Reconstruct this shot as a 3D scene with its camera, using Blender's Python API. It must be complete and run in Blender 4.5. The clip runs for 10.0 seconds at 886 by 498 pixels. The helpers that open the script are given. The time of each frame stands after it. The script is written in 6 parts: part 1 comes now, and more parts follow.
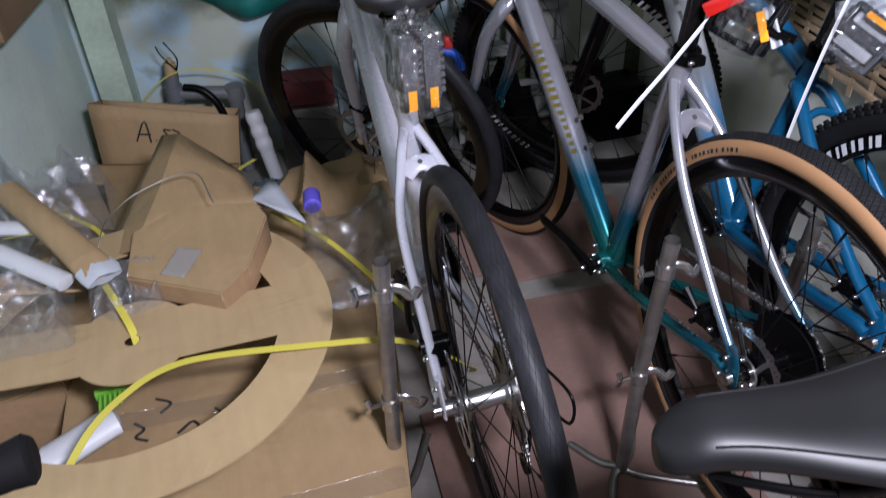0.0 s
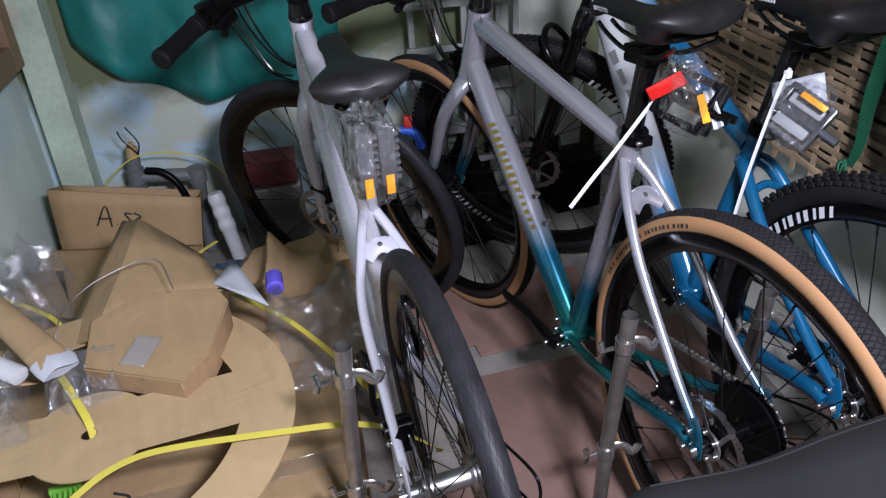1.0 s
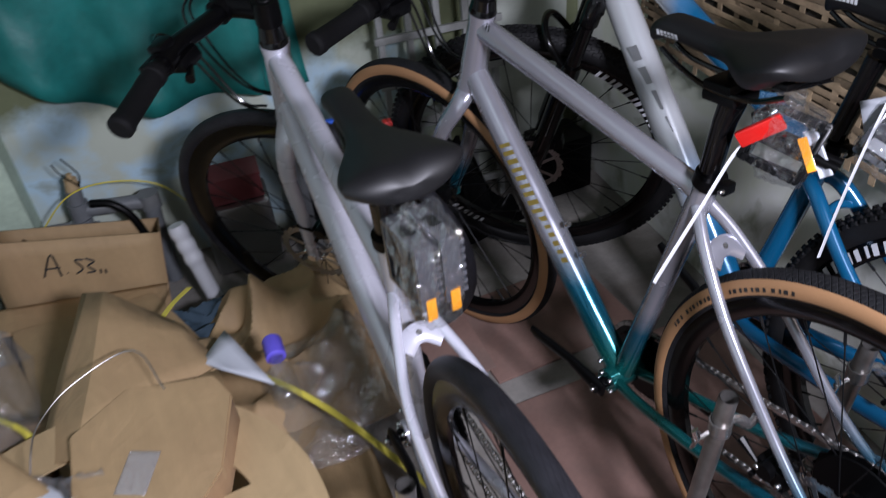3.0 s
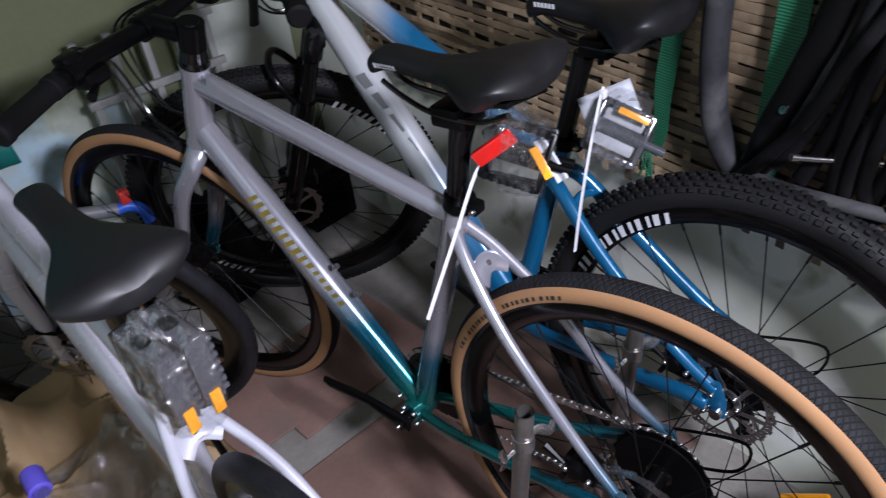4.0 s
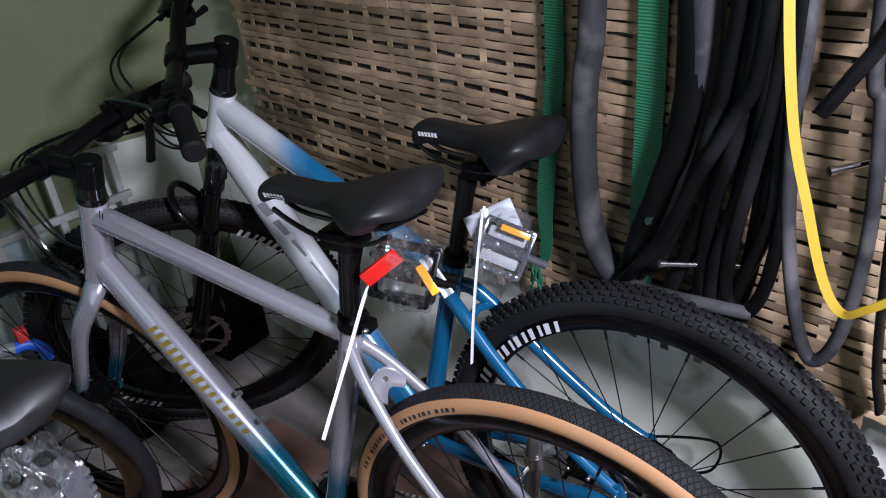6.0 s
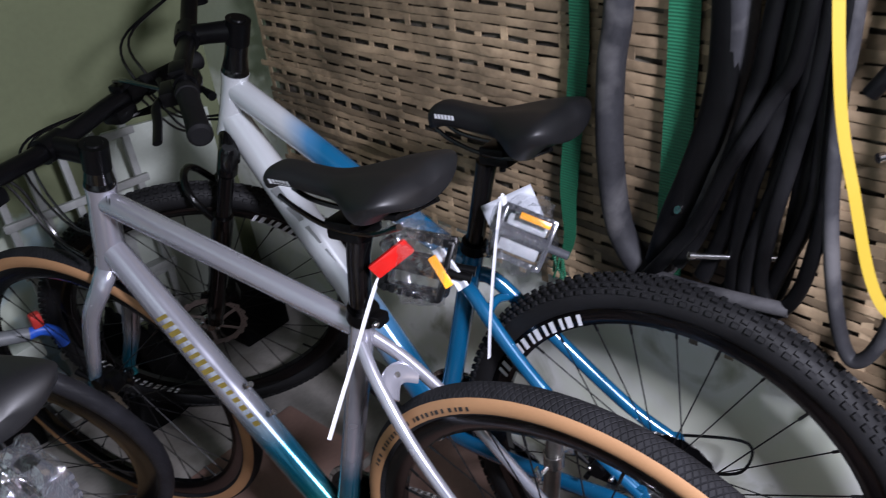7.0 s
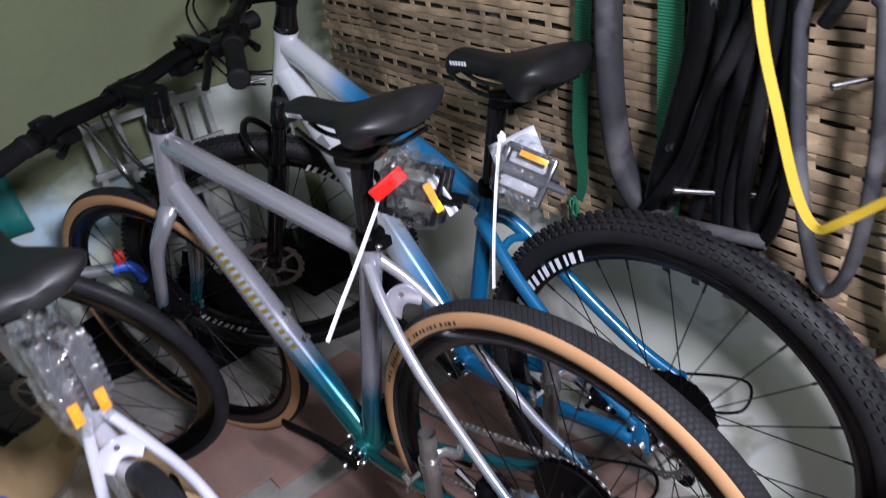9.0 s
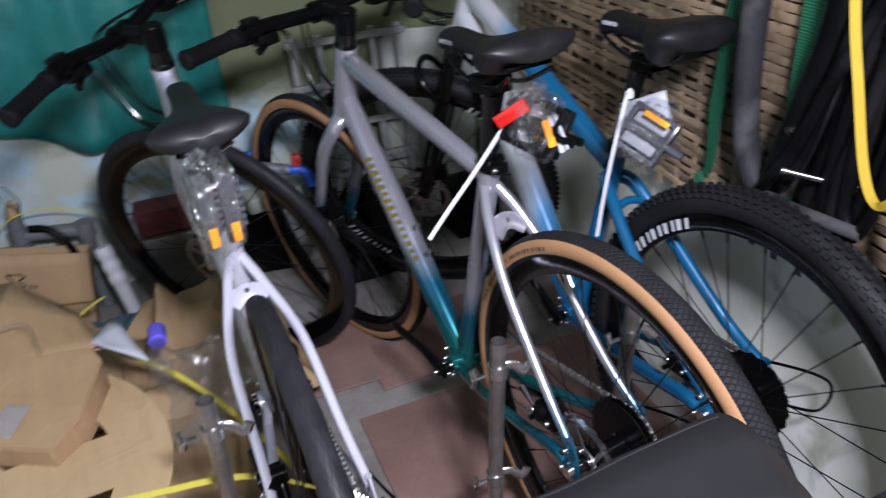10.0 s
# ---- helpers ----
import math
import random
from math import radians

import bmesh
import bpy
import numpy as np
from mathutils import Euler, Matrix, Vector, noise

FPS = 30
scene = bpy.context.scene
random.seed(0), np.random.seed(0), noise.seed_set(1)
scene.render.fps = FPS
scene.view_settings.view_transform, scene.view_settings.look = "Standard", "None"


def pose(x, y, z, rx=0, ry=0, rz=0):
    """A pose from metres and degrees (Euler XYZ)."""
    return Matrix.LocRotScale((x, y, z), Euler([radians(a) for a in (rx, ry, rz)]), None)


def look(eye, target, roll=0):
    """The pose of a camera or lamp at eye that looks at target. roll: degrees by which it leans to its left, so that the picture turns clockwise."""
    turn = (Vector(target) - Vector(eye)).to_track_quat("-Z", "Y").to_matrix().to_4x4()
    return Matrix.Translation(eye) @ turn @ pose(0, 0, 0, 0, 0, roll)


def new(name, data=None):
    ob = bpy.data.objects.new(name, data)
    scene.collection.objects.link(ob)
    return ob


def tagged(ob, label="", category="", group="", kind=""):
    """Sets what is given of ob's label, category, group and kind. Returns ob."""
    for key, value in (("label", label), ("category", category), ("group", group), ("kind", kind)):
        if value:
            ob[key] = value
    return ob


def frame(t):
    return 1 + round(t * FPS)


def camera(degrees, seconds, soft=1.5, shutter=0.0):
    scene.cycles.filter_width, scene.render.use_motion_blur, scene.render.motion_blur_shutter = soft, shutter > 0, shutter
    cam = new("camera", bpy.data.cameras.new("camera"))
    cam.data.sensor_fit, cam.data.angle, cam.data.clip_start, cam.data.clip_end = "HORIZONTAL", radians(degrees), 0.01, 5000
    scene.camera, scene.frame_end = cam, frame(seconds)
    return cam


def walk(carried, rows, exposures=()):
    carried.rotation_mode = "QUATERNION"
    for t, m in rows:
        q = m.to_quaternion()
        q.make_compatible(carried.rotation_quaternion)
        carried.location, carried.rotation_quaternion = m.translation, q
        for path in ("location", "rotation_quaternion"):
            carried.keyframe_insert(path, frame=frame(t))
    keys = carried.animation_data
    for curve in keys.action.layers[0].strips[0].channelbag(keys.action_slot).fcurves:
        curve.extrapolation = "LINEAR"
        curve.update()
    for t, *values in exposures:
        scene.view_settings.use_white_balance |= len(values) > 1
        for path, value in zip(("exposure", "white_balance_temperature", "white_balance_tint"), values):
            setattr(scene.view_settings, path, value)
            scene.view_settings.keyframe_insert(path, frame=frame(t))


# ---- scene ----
cam = camera(59.7, 10.0, soft=1.1, shutter=0.5)
PATH = [
    (0, (-0.712, -0.603, 1.213), (-0.191, 0.938, 0.049), -3.6),
    (0.5, (-0.704, -0.6, 1.228), (-0.13, 0.986, 0.154), -3.9),
    (1, (-0.698, -0.605, 1.235), (-0.059, 0.991, 0.213), -3.6),
    (1.5, (-0.702, -0.605, 1.24), (-0.028, 0.992, 0.242), -3.8),
    (2, (-0.73, -0.559, 1.281), (-0.083, 0.952, 0.142), -5.4),
    (2.2, (-0.74, -0.533, 1.298), (-0.095, 0.953, 0.124), -6.4),
    (3.3, (-0.671, -0.243, 1.315), (0.17, 1.142, 0.143), -6.5),
    (3.5, (-0.648, -0.243, 1.317), (0.317, 1.053, 0.138), -7.4),
    (4, (-0.625, -0.251, 1.313), (0.527, 0.863, 0.116), -7.9),
    (4.5, (-0.603, -0.26, 1.315), (0.596, 0.815, 0.13), -7.7),
    (5, (-0.594, -0.286, 1.327), (0.755, 0.759, 0.283), -7.2),
    (5.5, (-0.628, -0.312, 1.328), (0.787, 0.722, 0.363), -6.6),
    (6.8, (-0.587, -0.296, 1.309), (0.81, 0.767, 0.351), -6.7),
    (7, (-0.571, -0.292, 1.305), (0.782, 0.8, 0.316), -7.6),
    (7.5, (-0.54, -0.282, 1.312), (0.766, 0.859, 0.314), -8.7),
    (8, (-0.513, -0.265, 1.296), (0.72, 0.968, 0.315), -10.3),
    (8.5, (-0.52, -0.329, 1.294), (0.676, 0.941, 0.316), -11.0),
    (9, (-0.577, -0.469, 1.27), (0.591, 0.817, 0.278), -10.5),
    (9.5, (-0.621, -0.573, 1.263), (0.437, 0.804, 0.27), -7.7),
    (10, (-0.593, -0.647, 1.238), (0.207, 0.906, 0.265), -5.5),
]
walk(cam, [(t, look(eye, target, roll)) for t, eye, target, roll in PATH],
     [(0.0, -0.22), (1.0, 0.0), (3.3, -0.15), (5.0, -0.07), (7.0, 0.06), (8.2, 0.05), (9.0, 0.22), (9.5, 0.10), (10.0, 0.03)])

# ---- world and light ----
world = bpy.data.worlds.new("world")
scene.world = world
world.use_nodes = True
world.node_tree.nodes["Background"].inputs[0].default_value = (0.55, 0.62, 0.75, 1)
world.node_tree.nodes["Background"].inputs[1].default_value = 0.006


def area_lamp(name, place, target, size, size_y, watts, colour):
    data = bpy.data.lights.new(name, "AREA")
    data.shape, data.size, data.size_y, data.energy, data.color = "RECTANGLE", size, size_y, watts, colour
    ob = new(name, data)
    ob.matrix_world = look(place, target)
    return ob


# one white lamp hung from the ceiling, behind the camera's path
area_lamp("hanging_lamp", (-0.42, -0.85, 1.56), (-0.25, 0.45, 0.45), 0.22, 0.12, 56.0, (0.83, 0.83, 1.0))


# ---- materials ----
def nodes_of(m):
    m.use_nodes = True
    t = m.node_tree
    return t, t.nodes, t.links, t.nodes["Principled BSDF"]


def mat(name, base, rough=0.5, metal=0.0, vary=0.15, scale=8.0, fine=120.0, bump=0.08, dist=0.002, coat=0.0, stain=None, stain_amount=0.0, alpha=1.0, trans=0.0, spec=0.5):
    """A surface of one base colour with two scales of variation, wear and fine relief."""
    m = bpy.data.materials.new(name)
    t, n, l, p = nodes_of(m)
    co = n.new("ShaderNodeTexCoord")
    big = n.new("ShaderNodeTexNoise"); big.inputs["Scale"].default_value = scale; big.inputs["Detail"].default_value = 4
    small = n.new("ShaderNodeTexNoise"); small.inputs["Scale"].default_value = fine; small.inputs["Detail"].default_value = 3
    l.new(co.outputs["Object"], big.inputs["Vector"]); l.new(co.outputs["Object"], small.inputs["Vector"])
    add = n.new("ShaderNodeMath"); add.operation = "MULTIPLY_ADD"; add.inputs[1].default_value = 0.35
    l.new(small.outputs["Fac"], add.inputs[0]); l.new(big.outputs["Fac"], add.inputs[2])
    ramp = n.new("ShaderNodeMapRange")
    ramp.inputs["From Min"].default_value, ramp.inputs["From Max"].default_value = 0.35, 1.0
    ramp.inputs["To Min"].default_value, ramp.inputs["To Max"].default_value = 1 - vary, 1 + vary
    l.new(add.outputs[0], ramp.inputs["Value"])
    mul = n.new("ShaderNodeMix"); mul.data_type = "RGBA"; mul.blend_type = "MULTIPLY"
    mul.inputs["Factor"].default_value = 1.0
    mul.inputs["A"].default_value = (*base, 1)
    l.new(ramp.outputs["Result"], mul.inputs["B"])
    out = mul.outputs["Result"]
    if stain:
        st = n.new("ShaderNodeTexNoise"); st.inputs["Scale"].default_value = scale * 0.6; st.inputs["Detail"].default_value = 6; st.inputs["Distortion"].default_value = 0.6
        l.new(co.outputs["Object"], st.inputs["Vector"])
        sr = n.new("ShaderNodeMapRange"); sr.inputs["From Min"].default_value, sr.inputs["From Max"].default_value = 0.5, 0.68
        sr.inputs["To Max"].default_value = stain_amount
        l.new(st.outputs["Fac"], sr.inputs["Value"])
        mx = n.new("ShaderNodeMix"); mx.data_type = "RGBA"
        l.new(sr.outputs["Result"], mx.inputs["Factor"]); l.new(out, mx.inputs["A"]); mx.inputs["B"].default_value = (*stain, 1)
        out = mx.outputs["Result"]
    l.new(out, p.inputs["Base Color"])
    rr = n.new("ShaderNodeMapRange"); rr.inputs["To Min"].default_value, rr.inputs["To Max"].default_value = max(0.02, rough - 0.08), min(1, rough + 0.1)
    l.new(big.outputs["Fac"], rr.inputs["Value"]); l.new(rr.outputs["Result"], p.inputs["Roughness"])
    p.inputs["Metallic"].default_value = metal
    p.inputs["Specular IOR Level"].default_value = spec
    p.inputs["Coat Weight"].default_value = coat
    p.inputs["Coat Roughness"].default_value = 0.12
    p.inputs["Transmission Weight"].default_value = trans
    p.inputs["Alpha"].default_value = alpha
    if bump:
        b = n.new("ShaderNodeBump"); b.inputs["Strength"].default_value = bump; b.inputs["Distance"].default_value = dist
        l.new(add.outputs[0], b.inputs["Height"]); l.new(b.outputs["Normal"], p.inputs["Normal"])
    return m


def fade_mat(name, stops, axis, rough=0.32, metal=0.55, coat=0.6):
    """Sprayed paint that fades from colour to colour along a direction of the frame: stops of (place along axis, colour)."""
    m = bpy.data.materials.new(name)
    t, n, l, p = nodes_of(m)
    co = n.new("ShaderNodeTexCoord")
    dot = n.new("ShaderNodeVectorMath"); dot.operation = "DOT_PRODUCT"; dot.inputs[1].default_value = axis
    l.new(co.outputs["Object"], dot.inputs[0])
    lo, hi = stops[0][0], stops[-1][0]
    mr = n.new("ShaderNodeMapRange"); mr.inputs["From Min"].default_value, mr.inputs["From Max"].default_value = lo, hi
    l.new(dot.outputs["Value"], mr.inputs["Value"])
    cr = n.new("ShaderNodeValToRGB")
    while len(cr.color_ramp.elements) < len(stops):
        cr.color_ramp.elements.new(0.5)
    for e, (at, c) in zip(cr.color_ramp.elements, stops):
        e.position, e.color = (at - lo) / (hi - lo), (*c, 1)
    l.new(mr.outputs["Result"], cr.inputs["Fac"])
    l.new(cr.outputs["Color"], p.inputs["Base Color"])
    flake = n.new("ShaderNodeTexNoise"); flake.inputs["Scale"].default_value = 900; flake.inputs["Detail"].default_value = 1
    dust = n.new("ShaderNodeTexNoise"); dust.inputs["Scale"].default_value = 14; dust.inputs["Detail"].default_value = 5
    l.new(co.outputs["Object"], flake.inputs["Vector"]); l.new(co.outputs["Object"], dust.inputs["Vector"])
    rr = n.new("ShaderNodeMapRange"); rr.inputs["To Min"].default_value, rr.inputs["To Max"].default_value = rough - 0.08, rough + 0.14
    l.new(dust.outputs["Fac"], rr.inputs["Value"]); l.new(rr.outputs["Result"], p.inputs["Roughness"])
    b = n.new("ShaderNodeBump"); b.inputs["Strength"].default_value = 0.012; b.inputs["Distance"].default_value = 0.0004
    l.new(flake.outputs["Fac"], b.inputs["Height"]); l.new(b.outputs["Normal"], p.inputs["Normal"])
    p.inputs["Metallic"].default_value, p.inputs["Coat Weight"].default_value, p.inputs["Coat Roughness"].default_value = metal, coat, 0.15
    return m


def tread_mat(name, base, around, across, depth, rough=0.75, cut=0.45):
    """Tyre rubber with a crossing tread cut into it; the axle lies along x."""
    m = bpy.data.materials.new(name)
    t, n, l, p = nodes_of(m)
    co = n.new("ShaderNodeTexCoord"); sep = n.new("ShaderNodeSeparateXYZ")
    l.new(co.outputs["Object"], sep.inputs["Vector"])
    ang = n.new("ShaderNodeMath"); ang.operation = "ARCTAN2"
    l.new(sep.outputs["Y"], ang.inputs[0]); l.new(sep.outputs["Z"], ang.inputs[1])
    waves = []
    for sign in (1, -1):
        a = n.new("ShaderNodeMath"); a.operation = "MULTIPLY"; a.inputs[1].default_value = around
        l.new(ang.outputs[0], a.inputs[0])
        x = n.new("ShaderNodeMath"); x.operation = "MULTIPLY_ADD"; x.inputs[1].default_value = sign * across
        l.new(sep.outputs["X"], x.inputs[0]); l.new(a.outputs[0], x.inputs[2])
        s = n.new("ShaderNodeMath"); s.operation = "SINE"; l.new(x.outputs[0], s.inputs[0])
        ab = n.new("ShaderNodeMath"); ab.operation = "ABSOLUTE"; l.new(s.outputs[0], ab.inputs[0])
        waves.append(ab)
    mn = n.new("ShaderNodeMath"); mn.operation = "MINIMUM"
    l.new(waves[0].outputs[0], mn.inputs[0]); l.new(waves[1].outputs[0], mn.inputs[1])
    sm = n.new("ShaderNodeMapRange"); sm.inputs["From Max"].default_value = cut
    l.new(mn.outputs[0], sm.inputs["Value"])
    noi = n.new("ShaderNodeTexNoise"); noi.inputs["Scale"].default_value = 30; noi.inputs["Detail"].default_value = 6
    l.new(co.outputs["Object"], noi.inputs["Vector"])
    cr = n.new("ShaderNodeValToRGB")
    cr.color_ramp.elements[0].position, cr.color_ramp.elements[0].color = 0.3, (*[c * 0.75 for c in base], 1)
    cr.color_ramp.elements[1].position, cr.color_ramp.elements[1].color = 0.75, (*[c * 1.5 for c in base], 1)
    l.new(noi.outputs["Fac"], cr.inputs["Fac"]); l.new(cr.outputs["Color"], p.inputs["Base Color"])
    b = n.new("ShaderNodeBump"); b.inputs["Strength"].default_value = 0.9; b.inputs["Distance"].default_value = depth
    l.new(sm.outputs["Result"], b.inputs["Height"]); l.new(b.outputs["Normal"], p.inputs["Normal"])
    p.inputs["Roughness"].default_value = rough
    p.inputs["Specular IOR Level"].default_value = 0.2
    return m


def clear_mat(name, tint, rough, wrinkle=60.0, seen=0.22, milky=0.04):
    """Thin clear plastic: lets most light straight through, with a crinkled gloss."""
    m = bpy.data.materials.new(name)
    t, n, l, p = nodes_of(m)
    tr = n.new("ShaderNodeBsdfTransparent"); tr.inputs[0].default_value = (*tint, 1)
    co = n.new("ShaderNodeTexCoord"); noi = n.new("ShaderNodeTexNoise"); noi.inputs["Scale"].default_value = wrinkle; noi.inputs["Detail"].default_value = 4; noi.inputs["Distortion"].default_value = 1.2
    l.new(co.outputs["Object"], noi.inputs["Vector"])
    b = n.new("ShaderNodeBump"); b.inputs["Strength"].default_value = 1.0; b.inputs["Distance"].default_value = 0.008
    l.new(noi.outputs["Fac"], b.inputs["Height"])
    gl = n.new("ShaderNodeBsdfGlossy"); gl.inputs["Roughness"].default_value = rough
    l.new(b.outputs["Normal"], gl.inputs["Normal"])
    df = n.new("ShaderNodeBsdfDiffuse"); df.inputs[0].default_value = (0.6, 0.62, 0.66, 1)
    haze = n.new("ShaderNodeMixShader"); haze.inputs[0].default_value = milky
    l.new(tr.outputs[0], haze.inputs[1]); l.new(df.outputs[0], haze.inputs[2])
    mix = n.new("ShaderNodeMixShader"); mix.inputs[0].default_value = seen
    l.new(haze.outputs[0], mix.inputs[1]); l.new(gl.outputs[0], mix.inputs[2])
    l.new(mix.outputs[0], n["Material Output"].inputs["Surface"])
    return m


BLACK = mat("black_plastic", (0.0022, 0.0022, 0.0025), 0.30, vary=0.3, fine=300, bump=0.04, spec=0.12)
BLACK_PAINT = mat("black_gloss_paint", (0.002, 0.002, 0.0023), 0.18, coat=0.3, bump=0.0, spec=0.3)
GRIP = mat("grip_rubber", (0.004, 0.004, 0.0045), 0.7, fine=500, bump=0.5, dist=0.001, spec=0.14)
VINYL = mat("saddle_vinyl", (0.0065, 0.0065, 0.0072), 0.46, vary=0.25, fine=900, bump=0.14, dist=0.0006, spec=0.32)
RUBBER = mat("tyre_rubber", (0.009, 0.009, 0.0098), 0.6, vary=0.4, fine=200, bump=0.1, spec=0.2)
OLD_RUBBER = mat("dusty_old_rubber", (0.022, 0.022, 0.025), 0.62, vary=0.45, scale=16, fine=160, bump=0.4, stain=(0.13, 0.125, 0.125), stain_amount=0.5, spec=0.22)
INNER = mat("inner_tube_rubber", (0.0024, 0.0024, 0.0027), 0.36, vary=0.5, scale=12, fine=70, bump=0.3, stain=(0.06, 0.06, 0.066), stain_amount=0.12, spec=0.14)
TAN = mat("tan_sidewall", (0.35, 0.185, 0.085), 0.7, vary=0.12, fine=250, bump=0.08)
CHROME = mat("polished_steel", (0.62, 0.62, 0.63), 0.2, 1.0, vary=0.12, bump=0.02)
ALU = mat("brushed_alloy", (0.5, 0.5, 0.51), 0.34, 1.0, vary=0.15, bump=0.04)
STEEL = mat("dull_steel_tube", (0.34, 0.325, 0.31), 0.34, 0.85, vary=0.3, scale=20, bump=0.1, stain=(0.12, 0.085, 0.06), stain_amount=0.4)
DARK_STEEL = mat("dark_chain_steel", (0.42, 0.41, 0.40), 0.25, 0.9, vary=0.3, bump=0.05)
SPOKE = mat("black_spoke", (0.008, 0.008, 0.009), 0.35, 0.6, bump=0.0)
AMBER = mat("amber_reflector", (0.85, 0.33, 0.008), 0.25, coat=0.6, fine=600, bump=0.4, dist=0.001)
RED = mat("red_reflector", (0.50, 0.010, 0.008), 0.18, coat=0.8, fine=500, bump=0.4, dist=0.001)
WHITE = mat("white_plastic", (0.58, 0.59, 0.62), 0.45, vary=0.08, bump=0.03)
PAPER = mat("white_paper", (0.43, 0.45, 0.49), 0.75, vary=0.05, bump=0.1)
SILVER = mat("silver_paint", (0.53, 0.53, 0.60), 0.26, 0.25, vary=0.05, fine=700, bump=0.008, coat=0.6)
CLEAR = clear_mat("clear_wrap", (0.98, 0.985, 0.99), 0.07, 46.0, 0.20, 0.015)
PAD = mat("grey_pedal_pad", (0.30, 0.31, 0.33), 0.5, vary=0.15, scale=30, fine=300, bump=0.2, dist=0.001)
SMOKE = mat("smoky_plastic", (0.055, 0.057, 0.065), 0.16, vary=0.2, bump=0.03, coat=0.5)
FADE_B = fade_mat("silver_to_teal_paint", [(0.26, (0.006, 0.10, 0.10)), (0.32, (0.010, 0.17, 0.16)), (0.37, (0.004, 0.105, 0.15)), (0.42, (0.006, 0.12, 0.20)), (0.485, (0.40, 0.41, 0.47)), (0.90, (0.56, 0.55, 0.61))], (0, 0, 1), 0.21, 0.68)
FADE_C = fade_mat("blue_to_white_paint", [(0.0, (0.004, 0.095, 0.21)), (0.365, (0.005, 0.11, 0.24)), (0.395, (0.06, 0.20, 0.38)), (0.445, (0.50, 0.52, 0.54)), (0.8, (0.58, 0.60, 0.60))], (0, 1, -0.35), 0.20, 0.2)
TREAD_B = tread_mat("diamond_tread_rubber", (0.010, 0.010, 0.0115), 120.0, 260.0, 0.0014)
TREAD_A = tread_mat("cut_slick_rubber", (0.012, 0.012, 0.0145), 40.0, 520.0, 0.0006, 0.52, 0.10)
CARD = mat("brown_cardboard", (0.345, 0.235, 0.12), 0.72, vary=0.14, scale=5, fine=60, bump=0.22, dist=0.004, stain=(0.30, 0.19, 0.10), stain_amount=0.5)
CARD_LIGHT = mat("fresh_cardboard", (0.385, 0.275, 0.145), 0.7, vary=0.08, scale=4, fine=80, bump=0.08)
CARD_EDGE = mat("carton_side", (0.30, 0.19, 0.10), 0.8, vary=0.2, scale=6, fine=70, bump=0.2)


def corrugate(m, turn):
    """Fine flutes showing through the liner, shallow dents and scuffed stripes, on top of the board's grain."""
    t, n, l, p = nodes_of(m)
    co = n.new("ShaderNodeTexCoord"); mp = n.new("ShaderNodeMapping"); mp.inputs["Rotation"].default_value = (0.0, 0.0, turn)
    l.new(co.outputs["Object"], mp.inputs["Vector"])
    wave = n.new("ShaderNodeTexWave"); wave.inputs["Scale"].default_value = 42.0; wave.inputs["Distortion"].default_value = 0.5
    l.new(mp.outputs["Vector"], wave.inputs["Vector"])
    dent = n.new("ShaderNodeTexNoise"); dent.inputs["Scale"].default_value = 9.0; dent.inputs["Detail"].default_value = 3; dent.inputs["Distortion"].default_value = 1.0
    l.new(co.outputs["Object"], dent.inputs["Vector"])
    b1 = n.new("ShaderNodeBump"); b1.inputs["Strength"].default_value = 0.05; b1.inputs["Distance"].default_value = 0.0012
    l.new(wave.outputs["Fac"], b1.inputs["Height"]); l.new(p.inputs["Normal"].links[0].from_socket, b1.inputs["Normal"])
    b2 = n.new("ShaderNodeBump"); b2.inputs["Strength"].default_value = 0.38; b2.inputs["Distance"].default_value = 0.012
    l.new(dent.outputs["Fac"], b2.inputs["Height"]); l.new(b1.outputs["Normal"], b2.inputs["Normal"])
    l.new(b2.outputs["Normal"], p.inputs["Normal"])
    mp2 = n.new("ShaderNodeMapping"); mp2.inputs["Rotation"].default_value = (0.0, 0.0, turn); mp2.inputs["Scale"].default_value = (60.0, 8.0, 9.0)
    l.new(co.outputs["Object"], mp2.inputs["Vector"])
    scuff = n.new("ShaderNodeTexNoise"); scuff.inputs["Scale"].default_value = 1.0; scuff.inputs["Detail"].default_value = 5
    l.new(mp2.outputs["Vector"], scuff.inputs["Vector"])
    mr = n.new("ShaderNodeMapRange"); mr.inputs["From Min"].default_value, mr.inputs["From Max"].default_value = 0.3, 0.7
    mr.inputs["To Min"].default_value, mr.inputs["To Max"].default_value = 0.95, 1.05
    l.new(scuff.outputs["Fac"], mr.inputs["Value"])
    mx = n.new("ShaderNodeMix"); mx.data_type = "RGBA"; mx.blend_type = "MULTIPLY"; mx.inputs["Factor"].default_value = 1.0
    l.new(p.inputs["Base Color"].links[0].from_socket, mx.inputs["A"]); l.new(mr.outputs["Result"], mx.inputs["B"]); l.new(mx.outputs["Result"], p.inputs["Base Color"])


